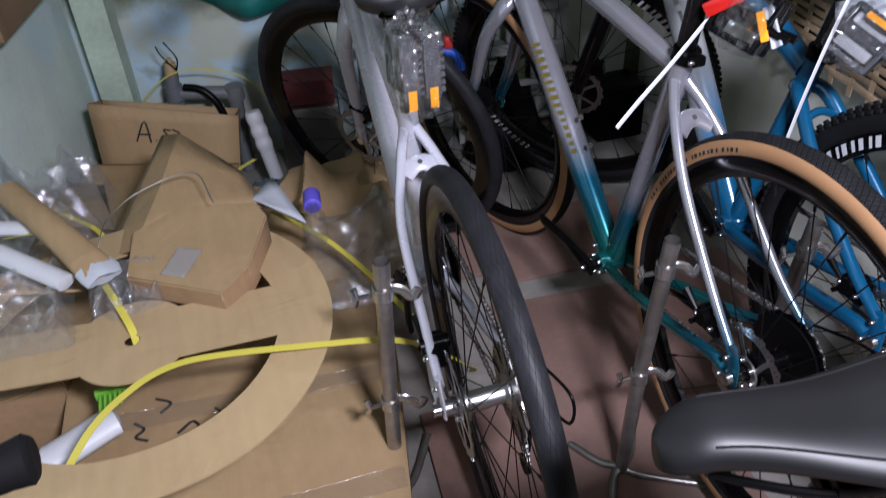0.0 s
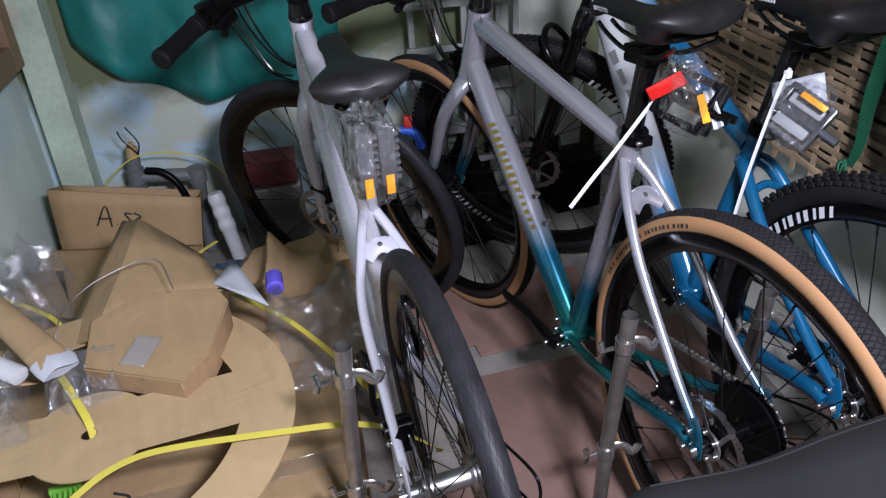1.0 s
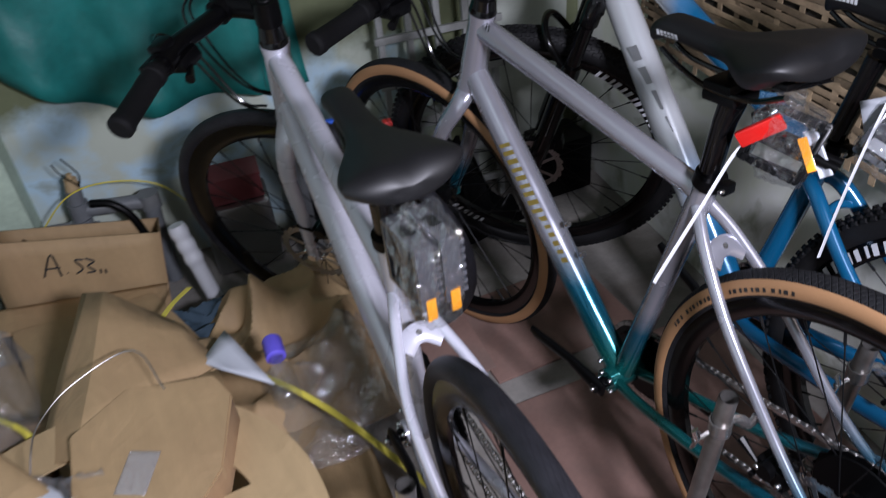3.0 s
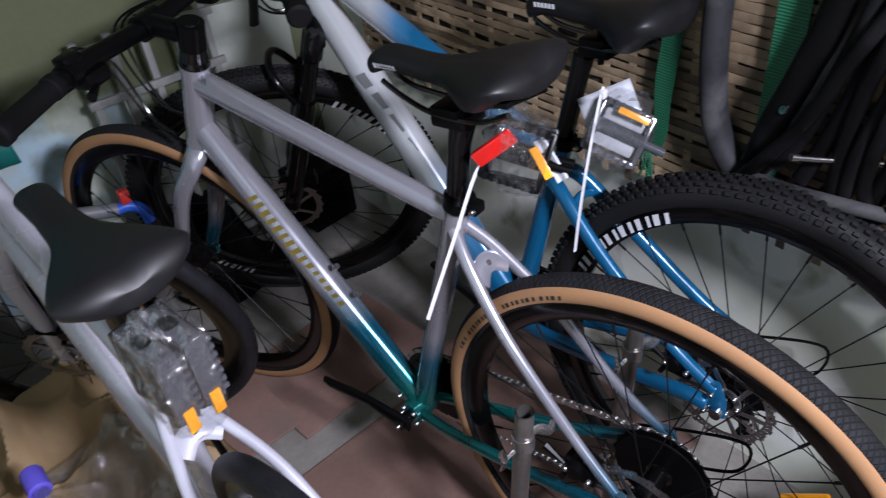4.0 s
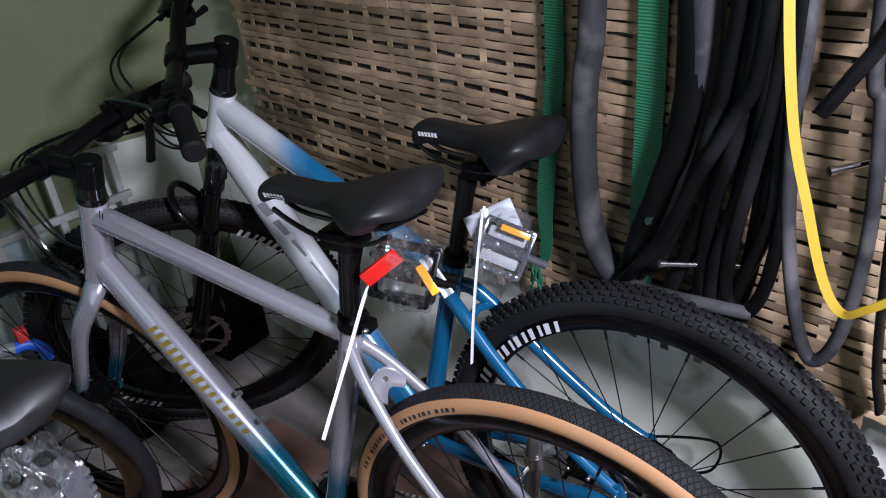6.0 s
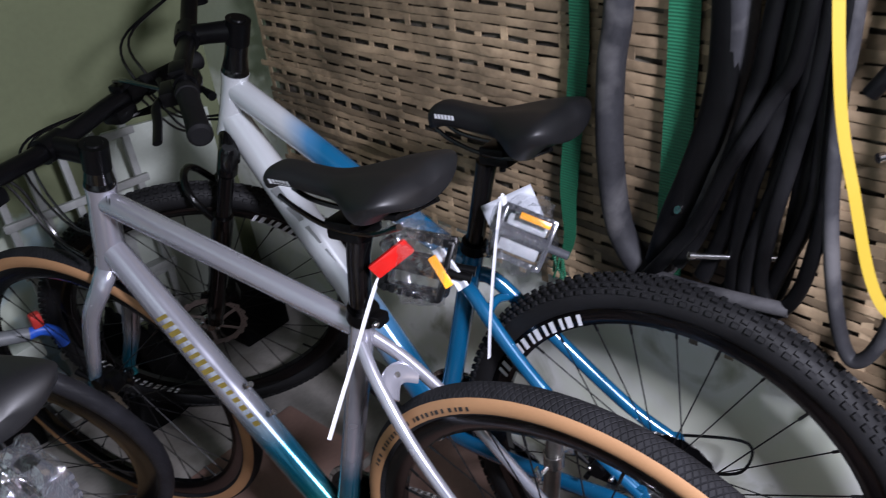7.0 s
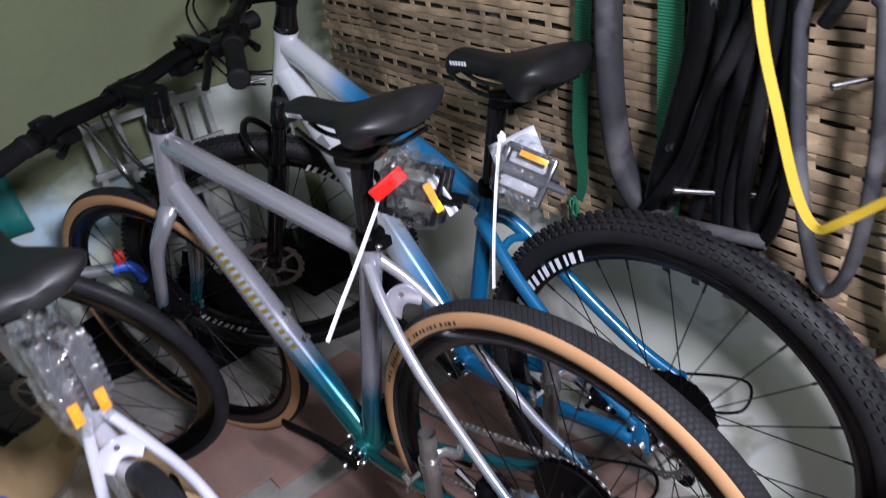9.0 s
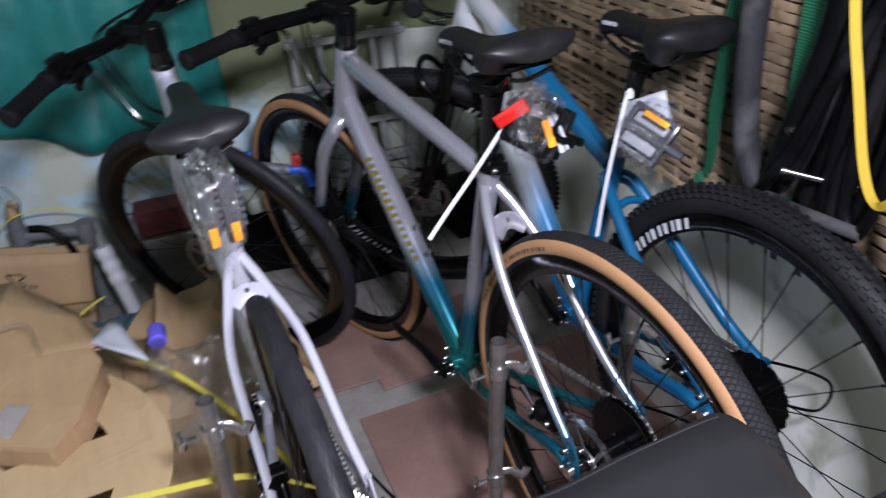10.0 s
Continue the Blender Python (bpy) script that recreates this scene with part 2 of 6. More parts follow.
corrugate(CARD, 0.2)
corrugate(CARD_LIGHT, -0.1)
corrugate(CARD_EDGE, 1.5)
TAPE = clear_mat("packing_tape", (0.99, 0.98, 0.96), 0.12, 25.0, 0.06, 0.03)
# packing tape with a milky haze that stands in for its bright glare
GLARE_TAPE = clear_mat("shiny_packing_tape", (0.99, 0.98, 0.96), 0.30, 18.0, 0.12, 0.22)
FILM = clear_mat("crumpled_film", (0.97, 0.975, 0.98), 0.08, 34.0, 0.17, 0.10)
YELLOW = mat("yellow_strapping", (0.60, 0.52, 0.08), 0.4, vary=0.08, fine=200, bump=0.1)
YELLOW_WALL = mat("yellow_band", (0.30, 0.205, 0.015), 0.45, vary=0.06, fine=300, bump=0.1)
PVC = mat("grey_pvc", (0.13, 0.14, 0.15), 0.5, vary=0.2, bump=0.06, stain=(0.22, 0.21, 0.18), stain_amount=0.5)
TARP = mat("teal_tarpaulin", (0.010, 0.165, 0.150), 0.50, vary=0.35, scale=5, fine=45, bump=0.3, dist=0.010, stain=(0.012, 0.10, 0.085), stain_amount=0.7)

from mathutils.bvhtree import BVHTree


# ---- geometry helpers ----
def part(name, bm, material, parent=None, label="", smooth_faces=True, place=None):
    me = bpy.data.meshes.new(name)
    bm.normal_update()
    bm.to_mesh(me)
    bm.free()
    mats = material if isinstance(material, (list, tuple)) else [material]
    for m in mats:
        me.materials.append(m)
    if smooth_faces:
        me.polygons.foreach_set("use_smooth", [True] * len(me.polygons))
        me.set_sharp_from_angle(angle=radians(42))
    ob = new(name, me)
    ob.parent = parent
    if place is not None:
        ob.matrix_basis = place
    if label:
        tagged(ob, label)
    return ob


def again(ob, place, parent=None):
    """One more object on the same mesh."""
    o = new(ob.name.split(".")[0], ob.data)
    o.parent = parent or ob.parent
    o.matrix_basis = place
    if ob.get("label"):
        o["label"] = ob["label"]
    return o


def smooth(pts, n=6):
    """More points along a smooth line through the given ones."""
    p = [Vector(q) for q in pts]
    p = [p[0] * 2 - p[1]] + p + [p[-1] * 2 - p[-2]]
    out = []
    for i in range(1, len(p) - 2):
        for k in range(n):
            t = k / n
            a, b, c, d = p[i - 1], p[i], p[i + 1], p[i + 2]
            out.append(0.5 * (2 * b + (c - a) * t + (2 * a - 5 * b + 4 * c - d) * t * t + (3 * b - a - 3 * c + d) * t ** 3))
    out.append(p[-2])
    return out


def sweep(bm, pts, rad, seg=12, caps=True, closed=False, hint=(1, 0, 0), mat_index=0):
    """A tube along points; rad is a number, or one per point, or (across, along the hint) pairs."""
    pts = [Vector(p) for p in pts]
    n = len(pts)
    rads = rad if isinstance(rad, (list, tuple)) and len(rad) == n else [rad] * n
    rings, h = [], Vector(hint)
    for i, p in enumerate(pts):
        if closed:
            d = pts[(i + 1) % n] - pts[i - 1]
        else:
            d = pts[min(i + 1, n - 1)] - pts[max(i - 1, 0)]
        d.normalize()
        s = h - d * h.dot(d)
        if s.length < 1e-4:
            s = d.orthogonal()
        s.normalize()
        h = s
        u = d.cross(s)
        r = rads[i]
        ra, rb = r if isinstance(r, (tuple, list)) else (r, r)
        rings.append([bm.verts.new(p + s * math.cos(a) * ra + u * math.sin(a) * rb) for a in [math.tau * k / seg for k in range(seg)]])
    pairs = list(zip(rings, rings[1:])) + ([(rings[-1], rings[0])] if closed else [])
    for r0, r1 in pairs:
        for k in range(seg):
            f = bm.faces.new((r0[k], r0[(k + 1) % seg], r1[(k + 1) % seg], r1[k]))
            f.material_index = mat_index
    if caps and not closed:
        bm.faces.new(list(reversed(rings[0]))).material_index = mat_index
        bm.faces.new(rings[-1]).material_index = mat_index
    return bm


def rod(bm, a, b, r, r2=None, seg=12, hint=(1, 0, 0)):
    return sweep(bm, [a, b], [r, r if r2 is None else r2], seg, hint=hint)


def block(bm, centre, size, bevel=0.0, m=None, mat_index=0):
    """A box, its edges chamfered where bevel is given."""
    tmp = bmesh.new()
    bmesh.ops.create_cube(tmp, size=1.0)
    bmesh.ops.scale(tmp, vec=size, verts=tmp.verts)
    if bevel:
        bmesh.ops.bevel(tmp, geom=tmp.edges[:], offset=bevel, segments=2, affect="EDGES", profile=0.6)
    mm = Matrix.Translation(centre) if m is None else m @ Matrix.Translation(centre)
    vs = [bm.verts.new(mm @ v.co) for v in tmp.verts]
    tmp.verts.index_update()
    for f in tmp.faces:
        bm.faces.new([vs[v.index] for v in f.verts]).material_index = mat_index
    tmp.free()
    return bm


def lathe(bm, prof, seg=48, closed=False, mats=None, m=None):
    """Turns a profile of (along x, radius) about the x axis."""
    m = m or Matrix()
    rings = [[bm.verts.new(m @ Vector((x, r * math.sin(a), r * math.cos(a)))) for a in [math.tau * k / seg for k in range(seg)]] for x, r in prof]
    pairs = list(zip(range(len(rings)), range(1, len(rings)))) + ([(len(rings) - 1, 0)] if closed else [])
    for j, (i0, i1) in enumerate(pairs):
        for k in range(seg):
            f = bm.faces.new((rings[i0][k], rings[i1][k], rings[i1][(k + 1) % seg], rings[i0][(k + 1) % seg]))
            if mats:
                f.material_index = mats[j]
    if not closed:
        for ring, flip in ((rings[0], False), (rings[-1], True)):
            if prof[0 if not flip else -1][1] > 1e-4:
                bm.faces.new(ring if not flip else list(reversed(ring)))
    return bm


def thing(name, place, label, category, group=""):
    e = new(name)
    e.matrix_basis = place
    e.empty_display_size = 0.05
    return tagged(e, label, category, group)


def along(a, b):
    """A matrix that carries (0,0,0)-(0,0,1) onto a-b without stretching."""
    a, b = Vector(a), Vector(b)
    return Matrix.Translation(a) @ (b - a).to_track_quat("Z", "Y").to_matrix().to_4x4()


def bars(count, width, height, gap, lean, material, parent, place):
    """Plain bars in a row in the xz plane, standing in for lettering; one small part each."""
    x = 0.0
    for k in range(count):
        w = width * (0.8 + 0.35 * ((k * 7) % 5) / 5)
        bm = bmesh.new()
        bm.faces.new([bm.verts.new((x + dx + lean * dz, 0, dz)) for dx, dz in ((0, 0), (w, 0), (w, height), (0, height))])
        part("mark", bm, material, parent, "", False, place)
        x += w + gap


# ---- bicycles ----
def make_wheel(bike, name, place, r_out, width, kind, disc=True, driven=False):
    """A wheel about its own x axis. kind: 'tan', 'knobby' or 'slick'. Its rim carries tyre, hub, spokes and rotor."""
    w = width / 2
    r_rim = r_out - width * 0.92
    depth = 0.036 if kind == "slick" else 0.026
    bm = bmesh.new()
    rw = w * 0.62
    lathe(bm, [(-rw, r_rim + 0.012), (-rw * 1.02, r_rim), (-rw * 0.95, r_rim - depth * 0.55), (-rw * 0.4, r_rim - depth), (rw * 0.4, r_rim - depth), (rw * 0.95, r_rim - depth * 0.55), (rw * 1.02, r_rim), (rw, r_rim + 0.012)], 72, closed=True)
    rim = part(name, bm, BLACK_PAINT, bike, "black alloy rim", place=place)
    prof, mats = [], []
    steps = 20
    for k in range(steps + 1):
        a = radians(-128 + 256 * k / steps)
        x = math.sin(a) * w
        z = math.cos(a) * w * 0.98
        prof.append((x, r_out - w + z))
    prof += [(rw * 0.8, r_rim + 0.002), (-rw * 0.8, r_rim + 0.002)]
    for k in range(len(prof)):
        mid = abs(-128 + 256 * (k + 0.5) / steps)
        mats.append(1 if (kind == "tan" and 56 < mid < 120 and k < steps) else 0)
    bm = lathe(bmesh.new(), prof, 96, closed=True, mats=mats)
    tread = {"tan": TREAD_B, "knobby": RUBBER, "slick": TREAD_A}[kind]
    label = {"tan": "black tyre with tan sidewalls", "knobby": "knobby black mountain bike tyre", "slick": "black tyre with fine cut tread"}[kind]
    tyre = part("tyre", bm, [tread, TAN], rim, label)
    if kind == "knobby":
        bm = bmesh.new()
        count = 128
        for i in range(count):
            for j, off in enumerate((-1.06, -0.72, -0.36, 0.0, 0.36, 0.72, 1.06)):
                a = math.tau * (i + (0.5 if j % 2 else 0.0)) / count
                x, rr = math.sin(off) * w, r_out - w + math.cos(off) * w
                m = Matrix.Rotation(-a, 4, "X") @ Matrix.Translation((x, 0, rr)) @ Matrix.Rotation(off, 4, "Y")
                hx, hy = (0.0030, 0.0042) if j in (0, 6) else (0.0024, 0.0036)
                low = [bm.verts.new(m @ Vector((dx * hx * 1.2, dy * hy * 1.2, -0.002))) for dx, dy in ((-1, -1), (1, -1), (1, 1), (-1, 1))]
                top = [bm.verts.new(m @ Vector((dx * hx, dy * hy, 0.0042))) for dx, dy in ((-1, -1), (1, -1), (1, 1), (-1, 1))]
                bm.faces.new(top)
                for k in range(4):
                    bm.faces.new((low[k], low[(k + 1) % 4], top[(k + 1) % 4], top[k]))
        tagged(part("knobby_tread", bm, RUBBER, rim, "square rubber tread blocks", False), kind="stuff")
    # hub
    bm = bmesh.new()
    hw = 0.066 if name == "rear_wheel" else 0.050
    lathe(bm, [(-hw, 0.006), (-hw, 0.012), (-0.040, 0.013), (-0.038, 0.027), (-0.033, 0.027), (-0.030, 0.016), (0.022, 0.015), (0.026, 0.027), (0.031, 0.027), (0.033, 0.015), (hw, 0.012), (hw, 0.006)], 24)
    part("hub", bm, BLACK_PAINT if kind != "slick" else ALU, rim)
    bm = bmesh.new()
    lathe(bm, [(-hw - 0.016, 0.005), (-hw - 0.016, 0.0095), (-hw - 0.006, 0.0095), (-hw - 0.005, 0.005), (hw + 0.005, 0.005), (hw + 0.006, 0.0095), (hw + 0.014, 0.0095), (hw + 0.014, 0.005)], 12)
    part("axle_nut", bm, CHROME, rim)
    # spokes
    bm = bmesh.new()
    length = r_rim - depth - 0.020
    rod(bm, (0, 0, 0), (0, 0, length - 0.012), 0.0011, seg=5)
    rod(bm, (0, 0, length - 0.014), (0, 0, length + 0.003), 0.0021, seg=6)
    first = None
    n = 28
    for k in range(n):
        side = -1 if k % 2 else 1
        a = math.tau * k / n
        b = a + (0.62 if (k // 2) % 2 else -0.62)
        p0 = (side * 0.033, 0.024 * math.sin(b), 0.024 * math.cos(b))
        p1 = (side * 0.004, (r_rim - depth) * math.sin(a), (r_rim - depth) * math.cos(a))
        if first is None:
            first = part("spoke", bm, SPOKE, rim, place=along(p0, p1))
        else:
            again(first, along(p0, p1))
    # valve
    bm = bmesh.new()
    rod(bm, (0, 0, r_rim - depth), (0, 0, r_rim - depth - 0.03), 0.003, 0.0025, 8)
    part("valve", bm, BLACK, rim, place=Matrix.Rotation(1.9, 4, "X"))
    if disc:
        bm = bmesh.new()
        seg, ri, ro, x0 = 60, 0.064, 0.080, -0.047
        for k in range(seg):
            a0, a1 = math.tau * k / seg, math.tau * (k + 0.62) / seg
            wob = 0.0025 * (k % 3)
            tilt = 0.05
            for sa, sb in ((ri, ri + 0.004), (ro - 0.005 - wob, ro - wob)):
                a1f = math.tau * (k + 1) / seg
                ring = [(sa, a0), (sb, a0), (sb, a1f), (sa, a1f)]
                vs = [bm.verts.new((x0 + dx, r * math.sin(a), r * math.cos(a))) for dx in (0, 0.0018) for r, a in ring]
                for f in ((3, 2, 1, 0), (4, 5, 6, 7), (0, 1, 5, 4), (2, 3, 7, 6)):
                    bm.faces.new([vs[i] for i in f])
            ring = [(ri + 0.003, a0), (ro - 0.004, a0 + tilt), (ro - 0.004, a1 + tilt), (ri + 0.003, a1)]
            vs = [bm.verts.new((x0 + dx, r * math.sin(a), r * math.cos(a))) for dx in (0.0001, 0.0017) for r, a in ring]
            for f in ((3, 2, 1, 0), (4, 5, 6, 7), (0, 1, 5, 4), (2, 3, 7, 6)):
                bm.faces.new([vs[i] for i in f])
        for k in range(6):
            a = math.tau * k / 6
            sweep(bm, [(x0 + 0.001, 0.02 * math.sin(a), 0.02 * math.cos(a)), (x0 + 0.001, 0.045 * math.sin(a + 0.35), 0.045 * math.cos(a + 0.35)), (x0 + 0.001, 0.067 * math.sin(a + 0.4), 0.067 * math.cos(a + 0.4))], (0.001, 0.0045), 6)
        lathe(bm, [(x0 - 0.001, 0.016), (x0 - 0.001, 0.026), (x0 + 0.003, 0.026), (x0 + 0.003, 0.016)], 24, closed=True)
        part("disc_rotor", bm, ALU, rim, "drilled steel brake rotor")
    if driven:
        bm = bmesh.new()
        for k, r in enumerate((0.074, 0.067, 0.060, 0.053, 0.046, 0.040, 0.034, 0.028)):
            x = 0.030 + 0.0046 * k
            teeth = int(r * 260)
            ringa, ringb = [], []
            for i in range(teeth * 2):
                rr = r + (0.002 if i % 2 else -0.002)
                a = math.tau * i / (teeth * 2)
                ringa.append(bm.verts.new((x, rr * math.sin(a), rr * math.cos(a))))
                ringb.append(bm.verts.new((x + 0.002, rr * math.sin(a), rr * math.cos(a))))
            bm.faces.new(ringa)
            bm.faces.new(list(reversed(ringb)))
            for i in range(len(ringa)):
                bm.faces.new((ringa[i], ringb[i], ringb[i - 1], ringa[i - 1]))
        part("cassette", bm, DARK_STEEL if kind == "slick" else BLACK, rim, "stacked toothed sprockets", False)
        if kind == "tan":
            bm = lathe(bmesh.new(), [(0.0235, 0.020), (0.0235, 0.068), (0.0255, 0.070), (0.0265, 0.068), (0.0265, 0.020)], 48, closed=True)
            part("spoke_guard", bm, BLACK, rim, "black plastic spoke guard")
    return rim


def saddle_mesh(length=0.275, tail_w=0.078, nose_w=0.021, tail_up=0.012, height=0.045, waist=0.36, taper=13):
    """A padded saddle, its nose at +y, its top at z = 0, its length centred."""
    bm = bmesh.new()
    rows = []
    n = 44
    for i in range(n + 1):
        t = 0.5 - 0.5 * math.cos(math.pi * i / n)
        y = -length / 2 + length * t
        wide = nose_w + (tail_w - nose_w) / (1 + math.exp((t - waist) * taper))
        end = (math.sqrt(max(0.0, 1 - (1 - min(1, t / 0.11)) ** 2)) * 0.75 + 0.25) * (math.sqrt(max(0.0, 1 - max(0, (t - 0.9) / 0.1) ** 2)) * 0.8 + 0.2)
        wide *= end
        top = tail_up * (1 - t) ** 2.2 + 0.004 * math.sin(t * 9) - 0.016 * max(0, (t - 0.86) / 0.14) ** 2 - 0.016 * max(0, (0.10 - t) / 0.10) ** 2.5
        drop = height * (0.64 + 0.56 * math.exp(-((t - 0.25) / 0.14) ** 2)) * (0.5 + 0.5 * end)
        ring = []
        for k in range(32):
            a = math.tau * k / 32
            ca, sa = math.cos(a), math.sin(a)
            x = wide * math.copysign(abs(ca) ** 0.75, ca)
            if sa >= 0:
                z = top - drop * 0.42 * (1 - abs(sa) ** 1.15) - 0.004 * (1 - t) * math.exp(-(x / 0.012) ** 2)
            else:
                z = top - drop * 0.42 - drop * 0.58 * abs(sa) ** 0.5
                x *= 1 - 0.22 * abs(sa)
            ring.append(bm.verts.new((x, y, z)))
        rows.append(ring)
    for r0, r1 in zip(rows, rows[1:]):
        for k in range(32):
            bm.faces.new((r0[k], r1[k], r1[(k + 1) % 32], r0[(k + 1) % 32]))
    bm.faces.new(rows[0])
    bm.faces.new(list(reversed(rows[-1])))
    bmesh.ops.recalc_face_normals(bm, faces=bm.faces)
    return bm


def make_saddle(bike, place, post_top, mark=True, **kw):
    """Saddle with rails and clamp; place puts its centre top in the bicycle's frame."""
    s = part("saddle", saddle_mesh(**kw), VINYL, bike, "black padded vinyl saddle", place=place)
    bm = bmesh.new()
    for side in (-1, 1):
        sweep(bm, smooth([(side * 0.012, 0.105, -0.038), (side * 0.014, 0.075, -0.052), (side * 0.022, 0.02, -0.062), (side * 0.022, -0.045, -0.062), (side * 0.036, -0.105, -0.036)], 5), 0.0036, 8)
    part("rail", bm, BLACK_PAINT, s)
    bm = bmesh.new()
    block(bm, (0, 0, -0.058), (0.052, 0.042, 0.012), 0.003)
    block(bm, (0, 0, -0.073), (0.046, 0.05, 0.014), 0.004)
    rod(bm, (0, 0, -0.046), (0, 0, -0.095), 0.005, seg=8)
    part("seat_clamp", bm, BLACK, s)
    bm = bmesh.new()
    block(bm, (0, -kw.get("length", 0.275) / 2 + 0.055, -0.026), (0.075, 0.06, 0.008), 0.003)
    part("base_plate", bm, BLACK, s)
    if mark:
        tree = BVHTree.FromBMesh(saddle_mesh(**kw))
        half = kw.get("length", 0.275) / 2
        for k in range(6):
            y0 = half - 0.024 - 0.0062 * k
            spots = [tree.ray_cast(Vector((-0.2, y, z)), Vector((1, 0, 0)))[0] for y, z in ((y0, -0.0185), (y0 - 0.0046, -0.0185), (y0 - 0.0040, -0.0115), (y0 + 0.0006, -0.0115))]
            if all(spots):
                bm = bmesh.new()
                bm.faces.new([bm.verts.new(q - Vector((0.0006, 0, -0.0003))) for q in spots])
                part("mark", bm, WHITE, s, "small white printed bar", False)
    return s


def bicycle(name, place, g, label, paint, fork_paint, kind, seat):
    """g: points of the side view (along, up) from the floor under the rear axle."""
    bike = thing(name, place, label, "bicycle", "bicycles in the store room")
    P = lambda q, x=0.0: Vector((x, q[0], q[1]))
    ax, bb, st, ht, hb, fa = (P(g[k]) for k in ("rear", "bb", "seat", "head_top", "head_bottom", "front"))
    steer_dir = (ht - hb).normalized()
    S = Matrix.Translation(hb) @ Matrix.Rotation(radians(g["steer"]), 4, steer_dir) @ Matrix.Translation(-hb)
    R = g["r"]
    # frame
    bm = bmesh.new()
    fat = g.get("fat", 1.0)
    sweep(bm, [ht + steer_dir * 0.002, ht - steer_dir * 0.02, hb + steer_dir * 0.02, hb], [0.026, 0.0235, 0.0265, 0.029], 20)
    dt0 = hb + steer_dir * 0.035
    sweep(bm, smooth([dt0, dt0.lerp(bb, 0.5), bb], 6), [(0.022 * fat + 0.004 * math.sin(k / 12 * math.pi), 0.029 * fat) for k in range(13)], 20)
    tt0 = ht - steer_dir * 0.03
    tt1 = P(g["tt"])
    sweep(bm, smooth([tt0, tt0.lerp(tt1, 0.5), tt1], 6), [(0.0185 * fat - 0.003 * k / 12, 0.0235 * fat - 0.006 * k / 12) for k in range(13)], 18)
    sd = (st - bb).normalized()
    sweep(bm, [bb, bb.lerp(st, 0.5), st], [0.019, 0.0172, 0.0175], 18)
    rod(bm, Vector((-0.036, bb.y, bb.z)), Vector((0.036, bb.y, bb.z)), 0.023, seg=20, hint=(0, 0, 1))
    ss = P(g["stay"])
    stout = 1.35 if g.get("suspension") else 1.0
    for side in (-1, 1):
        spread = [ss + Vector((side * 0.012, 0.012, 0.0)), ss + Vector((side * 0.030, -0.025, -0.012)), ss.lerp(ax, 0.33) + Vector((side * 0.046, 0, 0))] if g.get("suspension") else [ss + Vector((side * 0.010, 0.006, 0.004)), ss.lerp(ax, 0.12) + Vector((side * g.get("shoulder", 0.024), 0, 0)), ss.lerp(ax, 0.36) + Vector((side * g.get("flare", 0.044), 0, 0))]
        sweep(bm, smooth(spread + [ss.lerp(ax, 0.72) + Vector((side * max(0.058, g.get("flare", 0.0) + 0.006), 0, 0.004)), ax + Vector((side * 0.066, 0.010, 0.035))], 6), [(stout * (0.0088 - 0.0016 * k / 24), stout * (0.0108 - 0.003 * k / 24)) for k in range(25)], 12)
        sweep(bm, smooth([bb + Vector((side * 0.022, -0.005, 0)), bb.lerp(ax, 0.22) + Vector((side * 0.036, 0, -0.004)), bb.lerp(ax, 0.6) + Vector((side * 0.052, 0, -0.002)), ax + Vector((side * 0.066, 0.05, 0.002)), ax + Vector((side * 0.067, 0.018, 0.0))], 6), [(0.009 * stout, stout * (0.0125 - 0.003 * k / 24)) for k in range(25)], 12)
        sweep(bm, [ax + Vector((side * 0.067, 0.012, 0.05)), ax + Vector((side * 0.067, 0.006, 0.02)), ax + Vector((side * 0.067, 0, -0.014))], [(0.005, 0.009), (0.0035, 0.017), (0.0035, 0.013)], 10)
    br = ss.lerp(ax, 0.14)
    if g.get("suspension"):
        sweep(bm, smooth([br + Vector((-0.035, 0, 0)), br + Vector((0, 0.004, 0.010)), br + Vector((0.035, 0, 0))], 5), 0.0075, 10, hint=(0, 0, 1))
    else:
        fall = (ax - ss).normalized()
        sweep(bm, smooth([br + Vector((-0.030, 0, 0)) + fall * 0.012, br + Vector((-0.014, 0, 0)) - fall * 0.002, br - fall * 0.006, br + Vector((0.014, 0, 0)) - fall * 0.002, br + Vector((0.030, 0, 0)) + fall * 0.012], 4), (0.0150, 0.0045), 12, hint=fall)
    part("frame", bm, paint, bike, g["frame_label"])
    if not g.get("suspension"):
        out = fall.cross(Vector((1, 0, 0))).normalized()
        if out.y > 0:
            out = -out
        bm = rod(bmesh.new(), br - fall * 0.005 - out * 0.008, br - fall * 0.005 + out * 0.0062, 0.0042, seg=12)
        part("bridge_bolt", bm, DARK_STEEL, bike, "small dark bolt")
    # seat collar, post, saddle
    bm = bmesh.new()
    sweep(bm, [st - sd * 0.012, st + sd * 0.006], [0.0215, 0.0215], 20)
    block(bm, st + Vector((0, -0.026, -0.004)), (0.022, 0.016, 0.016), 0.003)
    part("seat_collar", bm, BLACK, bike)
    top = P(seat["post"])
    bm = bmesh.new()
    sweep(bm, [st - sd * 0.03, top - sd * 0.03, top], [0.0150, 0.0150, 0.0165], 18)
    part("seat_post", bm, BLACK_PAINT, bike, "black seat post")
    make_saddle(bike, pose(0, seat["at"][0], seat["at"][1], seat.get("tip", 0)), top, **seat.get("shape", {}))
    # fork
    bm = bmesh.new()
    crown = hb - steer_dir * 0.012
